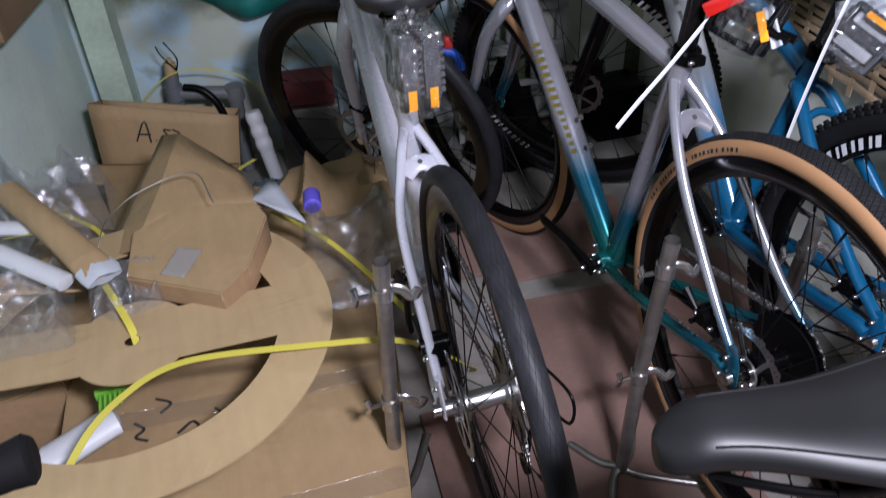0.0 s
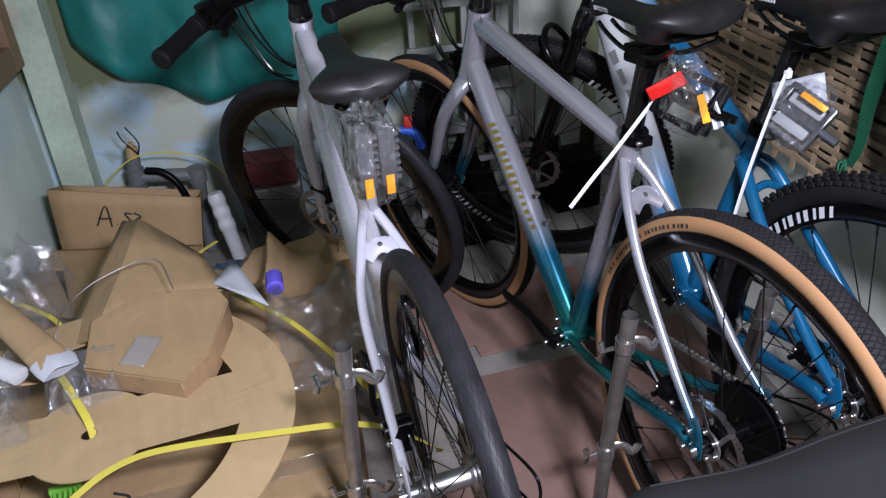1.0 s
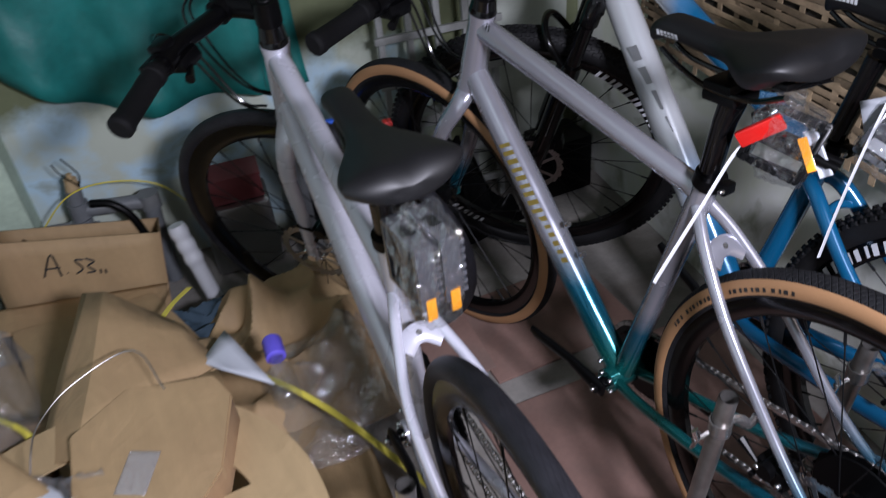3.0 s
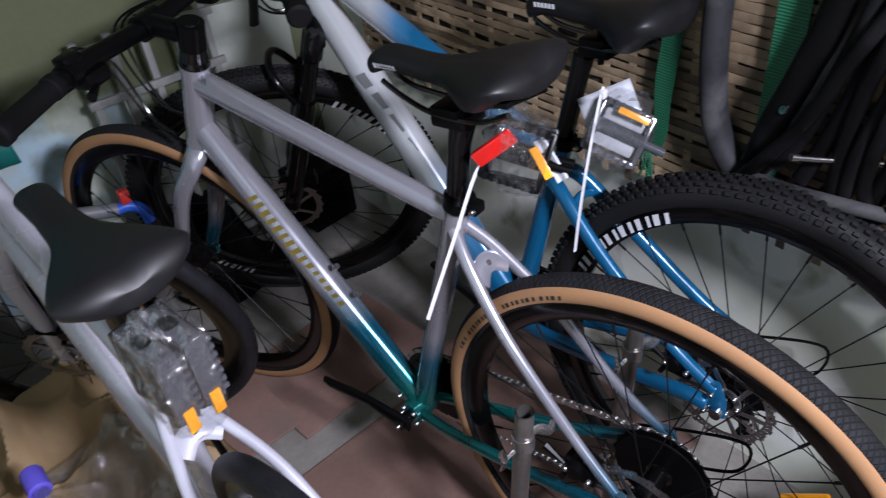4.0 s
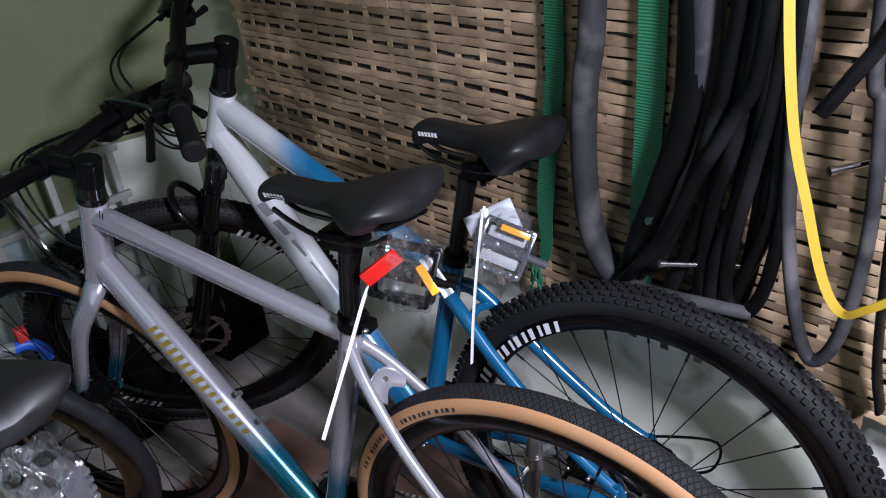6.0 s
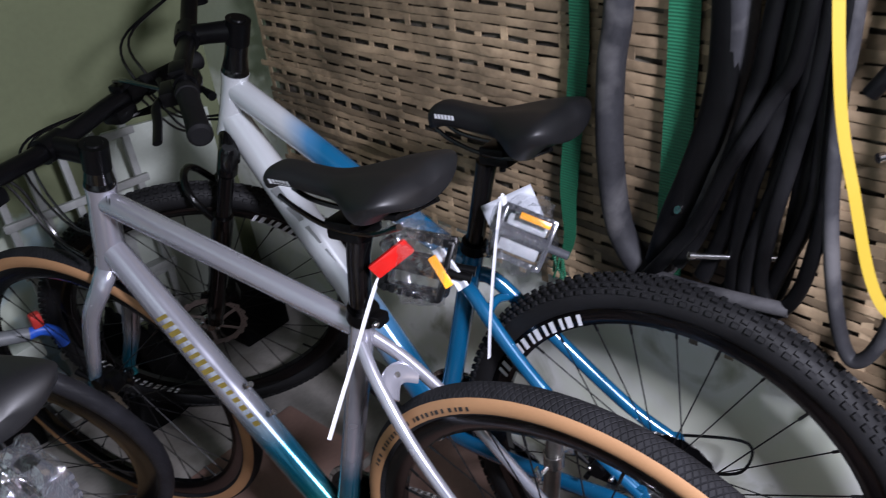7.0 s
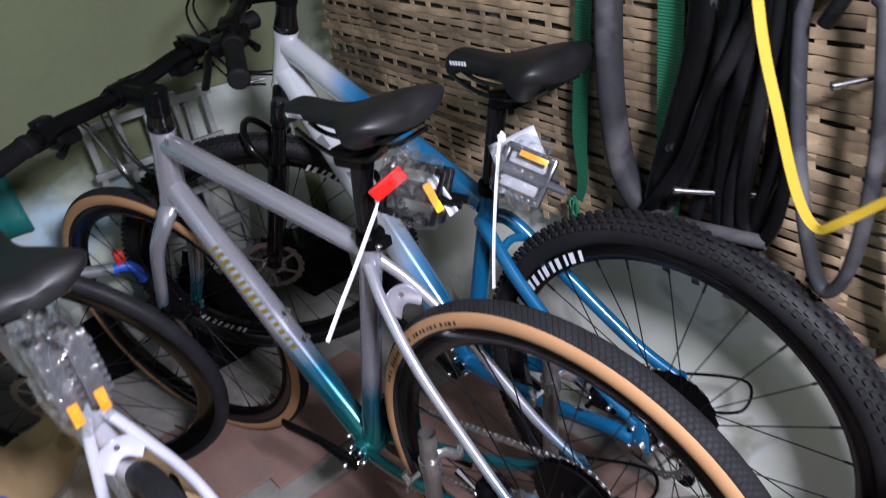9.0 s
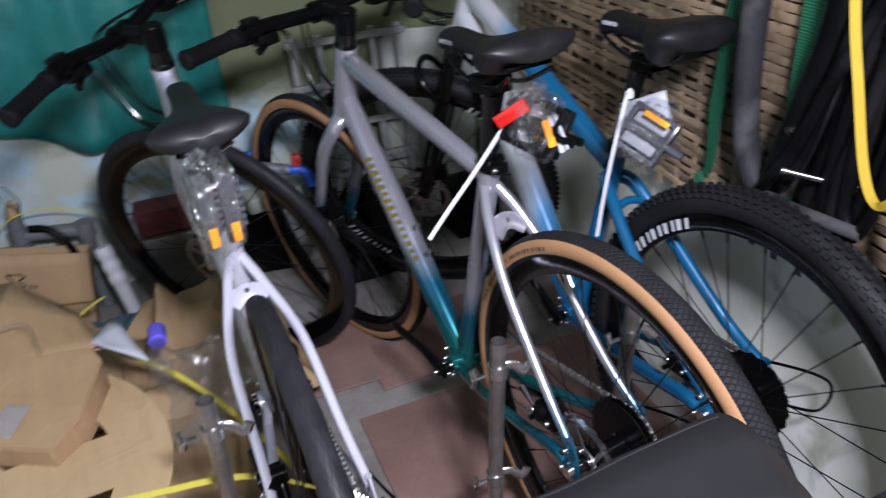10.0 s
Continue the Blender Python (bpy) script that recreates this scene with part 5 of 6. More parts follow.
on_tube(bike_b, "mark", (0, 0.775, 0.612), (0, 0.565, 0.407), (-0.0262, -0.0085, 0.0080), 15, 0.0088, 0.023, GOLD, "gold printed bars along the down tube", 0.25, 0.0085)
on_tube(bike_b, "mark", (0, 0.80, 0.826), (0, 0.77, 0.813), (-0.0195, 0, 0.004), 2, 0.004, 0.011, INK, "small black printed mark", -0.3)
on_tube(bike_a, "mark", (0, 0.900, 0.81), (0, 0.925, 0.735), (-0.0285, 0, 0), 4, 0.008, 0.012, INK, "small dark printed mark", 0.1, 0.004)
on_tube(bike_c, "mark", (0, 0.79, 0.735), (0, 0.56, 0.44), (-0.0318, 0, -0.008), 5, 0.036, 0.034, GREY_PRINT, "large grey printed shapes on the down tube", 0.1, 0.014)
for bk, z0, y0 in ((bike_b, 0.51, 0.604), (bike_b, 0.468, 0.562)):
    bm = bmesh.new()
    o = Vector((0, y0 - 0.006, z0 + 0.012))
    rod(bm, o, o + Vector((0, -0.005, 0.005)), 0.0055, seg=12)
    part("bottle_bolt", bm, CHROME, bk, "bright bottle-cage bolt")
for y0, z0 in ((0.640, 0.512), (0.590, 0.466)):
    o = Vector((0.004, y0, z0))
    part("bottle_bolt", rod(bmesh.new(), o, o + Vector((0, -0.012, 0.014)), 0.0048, seg=12), BLACK, bike_a, "black bottle-cage bolt")


def rim_marks(bike, wheel_name, radius, x, start, span, count, h, material):
    """Leaning bars bent along a wheel's side, thick and thin by turns."""
    w = [c for c in bike.children if c.name.startswith(wheel_name)][0]
    for k in range(count):
        a0 = start + span * k / count
        a1 = a0 + span / count * (0.42, 0.62, 0.36, 0.55)[k % 4]
        lean = -0.18 * h / radius
        bm = bmesh.new()
        rows = [[bm.verts.new((x, r * math.sin(a), r * math.cos(a))) for a in [a0 + da + (a1 - a0) * i / 3 for i in range(4)]] for r, da in ((radius, 0), (radius + h, lean))]
        for i in range(3):
            bm.faces.new((rows[0][i], rows[0][i + 1], rows[1][i + 1], rows[1][i]))
        part("mark", bm, material, w, "", False)


for start in (0.46, 0.46 + math.pi):
    rim_marks(bike_c, "rear_wheel", 0.2955, -0.0178, start, 0.74, 13, 0.018, WHITE)
    rim_marks(bike_c, "front_wheel", 0.2955, -0.0178, start - 1.2, 0.74, 13, 0.018, WHITE)
for start, span, count in ((0.395, 0.12, 4), (0.53, 0.22, 7), (0.77, 0.30, 10), (1.10, 0.11, 3)):
    rim_marks(bike_b, "rear_wheel", 0.3245, -0.0214, start, span, count, 0.0062, INK)
wheel_c = [c for c in bike_c.children if c.name.startswith("rear_wheel")][0]
part("spoke_reflector", block(bmesh.new(), (0, 0, 0), (0.008, 0.085, 0.028), 0.003), AMBER, wheel_c, "amber spoke reflector", place=Matrix.Translation((0.0, -0.142, -0.178)) @ Matrix.Rotation(radians(-38), 4, "X"))


# ---- floor stands ----
def stand(place, label, height=0.555):
    s = thing("bicycle_stand", place, label, "bicycle stand", "floor stands")
    bm = bmesh.new()
    sweep(bm, [(0, 0, 0.006), (0.006, -0.01, height * 0.5), (0.012, -0.035, height)], [0.0125, 0.0125, 0.0125], 18, caps=False)
    sweep(bm, [(0.012, -0.035, height), (0.006, -0.01, height * 0.5)], [0.0108, 0.0108], 18, caps=False)
    part("upright", bm, STEEL, s, "dull steel upright tube")
    for name, pts in (("foot_rod", [(0, 0, 0.014), (0.03, -0.03, 0.008), (0.15, -0.11, 0.008)]), ("foot_rod", [(0, 0, 0.014), (-0.03, -0.02, 0.008), (-0.10, -0.14, 0.008)]), ("foot_rod", [(0, 0, 0.016), (0.04, 0.03, 0.008), (0.10, 0.12, 0.008)]), ("foot_rod", [(0, 0, 0.016), (-0.03, 0.03, 0.008), (-0.06, 0.09, 0.008)])):
        part(name, sweep(bmesh.new(), smooth(pts, 5), 0.0075, 10), STEEL, s)
    for z, yy in ((height * 0.90, -0.031), (height * 0.47, -0.009)):
        bm = bmesh.new()
        lathe(bm, [(-0.011, 0.0128), (-0.011, 0.0155), (0.011, 0.0155), (0.011, 0.0128)], 18, closed=True, m=pose(0.011 * z / height, yy, z, 0, 90, 0))
        sweep(bm, smooth([(0.014, yy, z), (0.022, yy - 0.004, z + 0.006), (0.036, yy - 0.009, z + 0.003), (0.050, yy - 0.014, z - 0.012), (0.060, yy - 0.016, z + 0.003)], 4), (0.008, 0.004), 8, hint=(0, 0, 1))
        part("hook_arm", bm, DARK_STEEL, s, "bent clamp arm")
        bm = bmesh.new()
        rod(bm, (-0.012, yy, z), (-0.036, yy + 0.002, z), 0.0035, seg=8)
        for sg in (-1, 1):
            sweep(bm, [(-0.03, yy, z), (-0.033, yy + 0.004, z + sg * 0.016)], [(0.005, 0.0025), (0.006, 0.0025)], 8)
        part("wing_nut", bm, CHROME, s, "bright wing nut")
    return s


stand(pose(-0.118, 0.183, 0), "dull steel floor stand hooked to the teal bicycle")
stand(pose(-0.528, 0.285, 0), "dull steel floor stand beside flattened cartons", 0.575)
stand(pose(0.115, 0.150, 0), "dull steel floor stand hooked to the blue bicycle", 0.54)


# ---- the parked bicycle closest to the camera's path: only its saddle, post and grip come into view ----
near = thing("bicycle", pose(-0.350, -0.370, 0, 0, 0, 83), "black bicycle parked across, its smooth black saddle in view", "bicycle", "bicycles in the store room")
SEAT = dict(tail_w=0.074, nose_w=0.024, height=0.055, tail_up=0.004, waist=0.5, taper=7)
seat = make_saddle(near, pose(0, 0, 0.829, -4, 0, -12.5), None, False, **SEAT)
tree = BVHTree.FromBMesh(saddle_mesh(**SEAT))
for side in (-1, 1):
    line = []
    for k in range(15):
        t = 0.10 + 0.78 * k / 14
        x = side * 0.80 * (0.024 + 0.050 / (1 + math.exp((t - 0.5) * 7)))
        hit_at = tree.ray_cast(Vector((x, 0.275 * (t - 0.5), 0.2)), Vector((0, 0, -1)))[0]
        if hit_at:
            line.append(hit_at)
    part("seam", sweep(bmesh.new(), smooth(line, 3), 0.0011, 6), VINYL, seat, "raised stitched seam")
bm = bmesh.new()
sweep(bm, [(0, 0.0, 0.75), (0, 0.03, 0.66)], 0.0145, 16)
part("seat_post", bm, BLACK_PAINT, near)
bm = bmesh.new()
sweep(bm, [(0, 0.03, 0.68), (0, 0.13, 0.28)], 0.018, 16)
sweep(bm, [(0, 0.045, 0.63), (0, 0.48, 0.76)], 0.018, 16)
sweep(bm, [(0, 0.13, 0.28), (0, 0.51, 0.66)], 0.022, 16)
sweep(bm, [(0, 0.475, 0.79), (0, 0.53, 0.62)], 0.024, 16)
for sg in (-1, 1):
    sweep(bm, [(sg * 0.02, 0.53, 0.62), (sg * 0.05, 0.55, 0.56), (sg * 0.054, 0.68, 0.33)], 0.012, 12)
    sweep(bm, [(sg * 0.02, 0.13, 0.28), (sg * 0.062, -0.30, 0.345)], 0.010, 12)
    sweep(bm, [(sg * 0.02, 0.04, 0.64), (sg * 0.062, -0.30, 0.345)], 0.008, 12)
part("frame", bm, BLACK_PAINT, near, "black painted frame")
for name, y in (("rear_wheel", -0.31), ("front_wheel", 0.69)):
    make_wheel(near, name, pose(0, y, 0.345), 0.345, 0.04, "slick", False, False)
back_m = near.matrix_basis.inverted()
W = lambda x, y, z: back_m @ Vector((x, y, z))
bm = bmesh.new()
sweep(bm, [(0, 0.47, 0.78), (0, 0.462, 0.80)], 0.016, 14)
sweep(bm, smooth([W(-0.90, -0.149, 0.78), W(-0.99, -0.17, 0.78), W(-0.97, -0.34, 0.79), W(-0.92, -0.55, 0.80), W(-1.0, -0.72, 0.80)], 5), 0.0125, 14, hint=(0, 0, 1))
nbar = part("handlebar", bm, BLACK, near, "black handlebar")
bm = bmesh.new()
sweep(bm, [W(-0.985, -0.160, 0.78), W(-0.898, -0.149, 0.78), W(-0.884, -0.147, 0.78), W(-0.880, -0.147, 0.78)], [0.0165, 0.0175, 0.0195, 0.016], 16, hint=(0, 0, 1))
part("grip", bm, GRIP, nbar, "black rubber grip")


# ---- cartons and packing on the floor ----
def prism(name, top, low, material, label, category="carton", slope=1.03, sag=0.004):
    """A carton from its top outline (x, y, z) down to height low, with worn, slightly bowed faces."""
    bm = bmesh.new()
    t = [Vector(p) for p in top]
    c = sum(t, Vector()) / len(t)
    rings = []
    for f in (0.0, 0.35, 0.7, 1.0):
        rings.append([bm.verts.new((c.x + (p.x - c.x) * (1 + (slope - 1) * f), c.y + (p.y - c.y) * (1 + (slope - 1) * f), p.z + (low - p.z) * f)) for p in t])
    n = len(t)
    for a, b in zip(rings, rings[1:]):
        for k in range(n):
            bm.faces.new((a[k], b[k], b[(k + 1) % n], a[(k + 1) % n])).material_index = 1
    mid = bm.verts.new(c + Vector((0, 0, -sag)))
    for k in range(n):
        bm.faces.new((rings[0][k], rings[0][(k + 1) % n], mid))
    bm.faces.new(list(reversed(rings[-1])))
    bmesh.ops.recalc_face_normals(bm, faces=bm.faces)
    bmesh.ops.bevel(bm, geom=[e for e in bm.edges if any(v in rings[0] for v in e.verts) and mid not in e.verts], offset=0.003, segments=2, affect="EDGES")
    return tagged(part(name, bm, [CARD, CARD_EDGE], None, smooth_faces=True), label, category, "packing cartons")


big = prism("carton", [(-1.10, 0.10, 0.185), (-0.545, 0.115, 0.165), (-0.435, 0.56, 0.150), (-0.40, 0.80, 0.145), (-0.56, 0.86, 0.16), (-1.05, 0.74, 0.19)], 0.0, CARD, "large flattened brown carton with tape and marker strokes", slope=1.0)
prism("carton", [(-1.30, 0.60, 0.20), (-1.06, 0.62, 0.22), (-0.93, 1.02, 0.22), (-1.0, 1.42, 0.20), (-1.30, 1.45, 0.2)], 0.0, CARD, "brown carton under plastic film", slope=1.0)
prism("carton", [(-0.93, 0.82, 0.24), (-0.62, 0.84, 0.20), (-0.60, 1.10, 0.18), (-0.66, 1.42, 0.16), (-0.98, 1.42, 0.2)], 0.0, CARD, "brown carton at the bottom of the heap", slope=1.0)
prism("carton", [(-0.893, 0.622, 0.405), (-0.740, 0.500, 0.408), (-0.684, 0.540, 0.424), (-0.628, 0.655, 0.444), (-0.640, 0.725, 0.436), (-0.772, 0.785, 0.432), (-0.872, 0.745, 0.420)], 0.365, CARD, "small brown carton with shiny tape on its lid", slope=0.98)


def sheet_strip(name, pts, material, label, category, group=""):
    """A folded cardboard sheet from rows of points."""
    bm = bmesh.new()
    rows = [[bm.verts.new(p) for p in row] for row in pts]
    for a, b in zip(rows, rows[1:]):
        for k in range(len(a) - 1):
            bm.faces.new((a[k], a[k + 1], b[k + 1], b[k]))
    bmesh.ops.subdivide_edges(bm, edges=bm.edges[:], cuts=3, use_grid_fill=True)
    for v in bm.verts:
        v.co += Vector((noise.noise(v.co * 7), noise.noise(v.co * 7 + Vector((5, 0, 0))), noise.noise(v.co * 9 + Vector((0, 9, 0))))) * 0.004
    ob = part(name, bm, material, None, smooth_faces=True)
    ob.data.set_sharp_from_angle(angle=radians(16))
    solid(ob, 0.004)
    return tagged(ob, label, category, group)


# long open carton in front of the far wall
bx = thing("carton", Matrix(), "long open brown carton with black marker strokes", "carton", "packing cartons")
def panel(name, quad, material, parent, thick=0.004):
    bm = bmesh.new()
    a, b, c, d = (Vector(q) for q in quad)
    n = 8
    vs = [[bm.verts.new(a.lerp(b, i / n).lerp(d.lerp(c, i / n), j / n) + Vector((0, 0.004 * noise.noise((i, j, 3)), 0))) for i in range(n + 1)] for j in range(n + 1)]
    for j in range(n):
        for i in range(n):
            bm.faces.new((vs[j][i], vs[j][i + 1], vs[j + 1][i + 1], vs[j + 1][i]))
    return solid(part(name, bm, material, parent), thick)
F = [Vector((-0.993, 1.545, 0.20)), Vector((-0.640, 1.47, 0.12)), Vector((-0.594, 1.481, 0.280)), Vector((-0.970, 1.555, 0.366))]
back = Vector((0.02, 0.16, 0.0))
panel("front_panel", [F[0] + Vector((0, 0, -0.2)), F[1] + Vector((0, 0, -0.118)), F[2], F[3]], CARD, bx)
panel("back_panel", [F[0] + back + Vector((0, 0, -0.2)), F[1] + back + Vector((0, 0, -0.118)), F[2] + back - Vector((0, 0, 0.05)), F[3] + back - Vector((0, 0, 0.06))], CARD, bx)
panel("end_panel", [F[1] + Vector((0, 0, -0.118)), F[1] + back + Vector((0, 0, -0.118)), F[2] + back - Vector((0, 0, 0.05)), F[2]], CARD_EDGE, bx)
panel("end_panel", [F[0] + Vector((0, 0, -0.2)), F[0] + back + Vector((0, 0, -0.2)), F[3] + back - Vector((0, 0, 0.06)), F[3]], CARD_EDGE, bx)
panel("flap", [F[0] + Vector((-0.03, -0.01, 0.0)), F[1] + Vector((0.02, -0.005, 0.02)), F[1] + Vector((-0.02, -0.14, 0.03)), F[0] + Vector((-0.05, -0.10, -0.01))], CARD, bx)


def strokes(parent, lines, material, r=0.0022):
    bm = bmesh.new()
    for ln in lines:
        sweep(bm, smooth(ln, 4), r, 6)
    part("marker_stroke", bm, material, parent, "black marker strokes")


def on_front(u, v):
    a, b = F[0].lerp(F[1], u), F[3].lerp(F[2], u)
    return a.lerp(b, v) + Vector((0, -0.0045, 0))
strokes(bx, [[on_front(0.30, 0.42), on_front(0.36, 0.78), on_front(0.40, 0.42)], [on_front(0.31, 0.55), on_front(0.40, 0.56)], [on_front(0.435, 0.46), on_front(0.44, 0.46)],
             [on_front(0.54, 0.66), on_front(0.49, 0.66), on_front(0.53, 0.52), on_front(0.49, 0.44)], [on_front(0.55, 0.68), on_front(0.60, 0.62), on_front(0.56, 0.55), on_front(0.60, 0.46), on_front(0.55, 0.44)], [on_front(0.63, 0.48), on_front(0.635, 0.42)], [on_front(0.66, 0.47), on_front(0.665, 0.41)]], INK)
lid_tree = BVHTree.FromPolygons([v.co for v in big.data.vertices], [tuple(p.vertices) for p in big.data.polygons])
T = lambda x, y: lid_tree.ray_cast(Vector((x - 0.045, y + 0.045, 1.0)), Vector((0, 0, -1)))[0]
strokes(big, [[T(-0.86, 0.50), T(-0.835, 0.48), T(-0.855, 0.46)], [T(-0.90, 0.45), T(-0.885, 0.43), T(-0.90, 0.415), T(-0.88, 0.40)], [T(-0.83, 0.40), T(-0.80, 0.42), T(-0.79, 0.38), T(-0.82, 0.37), T(-0.80, 0.34)], [T(-0.86, 0.34), T(-0.83, 0.36), T(-0.82, 0.31)], [T(-0.76, 0.44), T(-0.71, 0.36)], [T(-0.70, 0.42), T(-0.765, 0.38)], [T(-0.78, 0.37), T(-0.77, 0.33)]], INK, 0.003)

# tented cardboard
sheet_strip("cardboard_sheet", [[(-0.945, 0.79, 0.345), (-0.785, 1.065, 0.455)], [(-0.872, 0.705, 0.405), (-0.748, 1.015, 0.472)], [(-0.74, 0.735, 0.425), (-0.70, 0.96, 0.445)], [(-0.615, 0.80, 0.385), (-0.645, 0.915, 0.405)]], CARD, "creased piece of folded brown cardboard standing on end", "cardboard", "loose cardboard")
sheet_strip("cardboard_sheet", [[(-0.80, 1.02, 0.30), (-0.63, 1.0, 0.30)], [(-0.78, 0.92, 0.40), (-0.60, 0.90, 0.36)], [(-0.74, 0.80, 0.42), (-0.58, 0.80, 0.36)]], CARD, "rolled brown cardboard flap", "cardboard", "loose cardboard")
sheet_strip("cardboard_sheet", [[(-1.22, 0.52, 0.36), (-1.08, 0.66, 0.40), (-0.97, 0.64, 0.39)], [(-1.20, 0.60, 0.40), (-1.10, 0.70, 0.42), (-0.98, 0.70, 0.35)]], CARD, "bent strip of brown cardboard", "cardboard", "loose cardboard")
sheet_strip("cardboard_sheet", [[(-1.16, 0.84, 0.30), (-1.02, 0.98, 0.33), (-0.90, 0.95, 0.30)], [(-1.10, 0.72, 0.34), (-0.99, 0.80, 0.36), (-0.90, 0.80, 0.33)]], CARD_EDGE, "dark torn piece of cardboard", "cardboard", "loose cardboard")
sheet_strip("cardboard_sheet", [[(-1.18, 0.14, 0.28), (-1.02, 0.12, 0.26), (-0.93, 0.20, 0.22)], [(-1.16, 0.24, 0.29), (-1.02, 0.26, 0.25), (-0.95, 0.28, 0.21)]], CARD, "torn flap of brown cardboard", "cardboard", "loose cardboard")

# round cut-out with hub and arms
bm = bmesh.new()
C0 = Vector((-0.898, 0.492, 0))
def zz(x, y):
    return 0.366 + 0.03 * (x + 0.882) + 0.05 * (y - 0.49) + 0.006 * noise.noise((x * 5, y * 5, 2))
def vert(r, a):
    x, y = C0.x + r * math.cos(a), C0.y + r * math.sin(a)
    return bm.verts.new((x, y, zz(x, y)))
def ring_of(r0, r1, steps, seg, a0=0.0, a1=math.tau):
    rows = [[vert(r0 + (r1 - r0) * j / steps, a0 + (a1 - a0) * k / seg) for k in range(seg + 1)] for j in range(steps + 1)]
    for A, B in zip(rows, rows[1:]):
        for k in range(seg):
            bm.faces.new((A[k], B[k], B[k + 1], A[k + 1]))
ring_of(0.245, 0.335, 3, 110)
ring_of(0.013, 0.098, 4, 60)
for ang in (-0.10, math.pi - 0.16):
    rows = []
    for k in range(9):
        s = -0.062 + 0.124 * k / 8
        r0, r1 = math.sqrt(0.098 ** 2 - s * s), math.sqrt(0.245 ** 2 - s * s)
        row = []
        for j in range(9):
            u = r0 + (r1 - r0) * j / 8
            x, y = C0.x + u * math.cos(ang) - s * math.sin(ang), C0.y + u * math.sin(ang) + s * math.cos(ang)
            row.append(bm.verts.new((x, y, zz(x, y))))
        rows.append(row)
    for A, B in zip(rows, rows[1:]):
        for j in range(8):
            bm.faces.new((A[j], A[j + 1], B[j + 1], B[j]))
bmesh.ops.remove_doubles(bm, verts=bm.verts, dist=0.0008)
bmesh.ops.recalc_face_normals(bm, faces=bm.faces)
cut = part("cardboard_disc", bm, CARD_LIGHT, None, smooth_faces=False)
solid(cut, 0.0035, 0.0)
tagged(cut, "round fresh cardboard cut-out with hub hole and two arms", "cardboard", "loose cardboard")


def crumple(name, x0, x1, y0, y1, z, amp, freq, seed, material, label, category, n=46, edge=0.08, flat=True, thick=0.0, tilt=(0, 0)):
    """A crushed sheet with sharp creases, falling off to its edges."""
    bm = bmesh.new()
    vs = []
    for j in range(n + 1):
        row = []
        for i in range(n + 1):
            u, v = i / n, j / n
            x, y = x0 + (x1 - x0) * u, y0 + (y1 - y0) * v
            q = Vector((x * freq, y * freq, seed))
            h = 1 - abs(noise.noise(q)) * 1.6 + 0.45 * (1 - abs(noise.noise(q * 2.3)) * 2) + 0.07 * noise.noise(q * 6)
            d = min(u, 1 - u, v, 1 - v) * 2
            f = min(1, d / edge / 2) ** 0.9
            wob = 0.03 * noise.noise((x * 6, y * 6, seed + 4))
            row.append(bm.verts.new((x + wob, y + 0.03 * noise.noise((y * 6, x * 6, seed)), z + amp * h * f + tilt[0] * (u - 0.5) + tilt[1] * (v - 0.5))))
        vs.append(row)
    for j in range(n):
        for i in range(n):
            bm.faces.new((vs[j][i], vs[j][i + 1], vs[j + 1][i + 1], vs[j + 1][i]))
    ob = part(name, bm, material, None, smooth_faces=True)
    if thick:
        solid(ob, thick)
    return tagged(ob, label, category)


crumple("kraft_paper", -0.66, -0.20, 0.76, 1.34, 0.12, 0.30, 3.8, 2.0, CARD, "crushed brown kraft paper heap", "packing paper", n=96, edge=0.8, thick=0.002)
# the black crumple is added filler that deepens the dark area behind the wheels
crumple("rubbish_bag", 0.08, 0.36, 1.28, 1.46, 0.015, 0.24, 7.0, 11.0, BLACK, "crumpled black filler added behind the front wheels", "bag", n=40, edge=0.35)
crumple("plastic_film", -0.55, -0.26, 0.66, 1.02, 0.17, 0.085, 6.0, 5.0, FILM, "crumpled clear plastic film over brown paper", "plastic film", n=60, edge=0.25)
crumple("plastic_film", -1.16, -0.93, 0.86, 1.16, 0.30, 0.11, 8.0, 9.0, FILM, "heap of crumpled clear plastic film", "plastic film", n=60)
crumple("plastic_film", -0.97, -0.83, 0.56, 0.70, 0.335, 0.06, 14.0, 3.0, FILM, "crumpled clear film beside a cardboard tube", "plastic film", n=44)
crumple("plastic_film", -1.18, -0.99, 0.52, 0.72, 0.36, 0.06, 11.0, 13.0, FILM, "clear film bunched on cardboard", "plastic film", n=50)
crumple("cloth_rag", -0.68, -0.50, 1.16, 1.34, 0.10, 0.05, 9.0, 6.0, NAVY, "dark blue rag beside a white pipe", "rag", n=30)

# cardboard roll
roll = thing("cardboard_tube", Matrix(), "brown cardboard tube with a torn white paper end", "cardboard tube")
line = smooth([(-1.08, 0.90, 0.475), (-1.0, 0.745, 0.462), (-0.925, 0.595, 0.445)], 6)
part("tube_wall", sweep(bmesh.new(), line, [(0.027 + 0.006 * (k / 12) ** 3, 0.024 - 0.014 * (k / 12) ** 3) for k in range(13)], 24, hint=(1, 0, 0)), CARD, roll)
bm = sweep(bmesh.new(), [(-0.935, 0.615, 0.447), (-0.925, 0.594, 0.445), (-0.918, 0.580, 0.441)], [(0.0325, 0.0115), (0.0345, 0.0120), (0.031, 0.009)], 24, caps=False)
for v in bm.verts:
    v.co += Vector((0.004 * noise.noise(v.co * 60), 0.008 * noise.noise(v.co * 45), 0.003 * noise.noise(v.co * 70)))
part("paper_end", bm, PAPER, roll, "torn white paper edge")

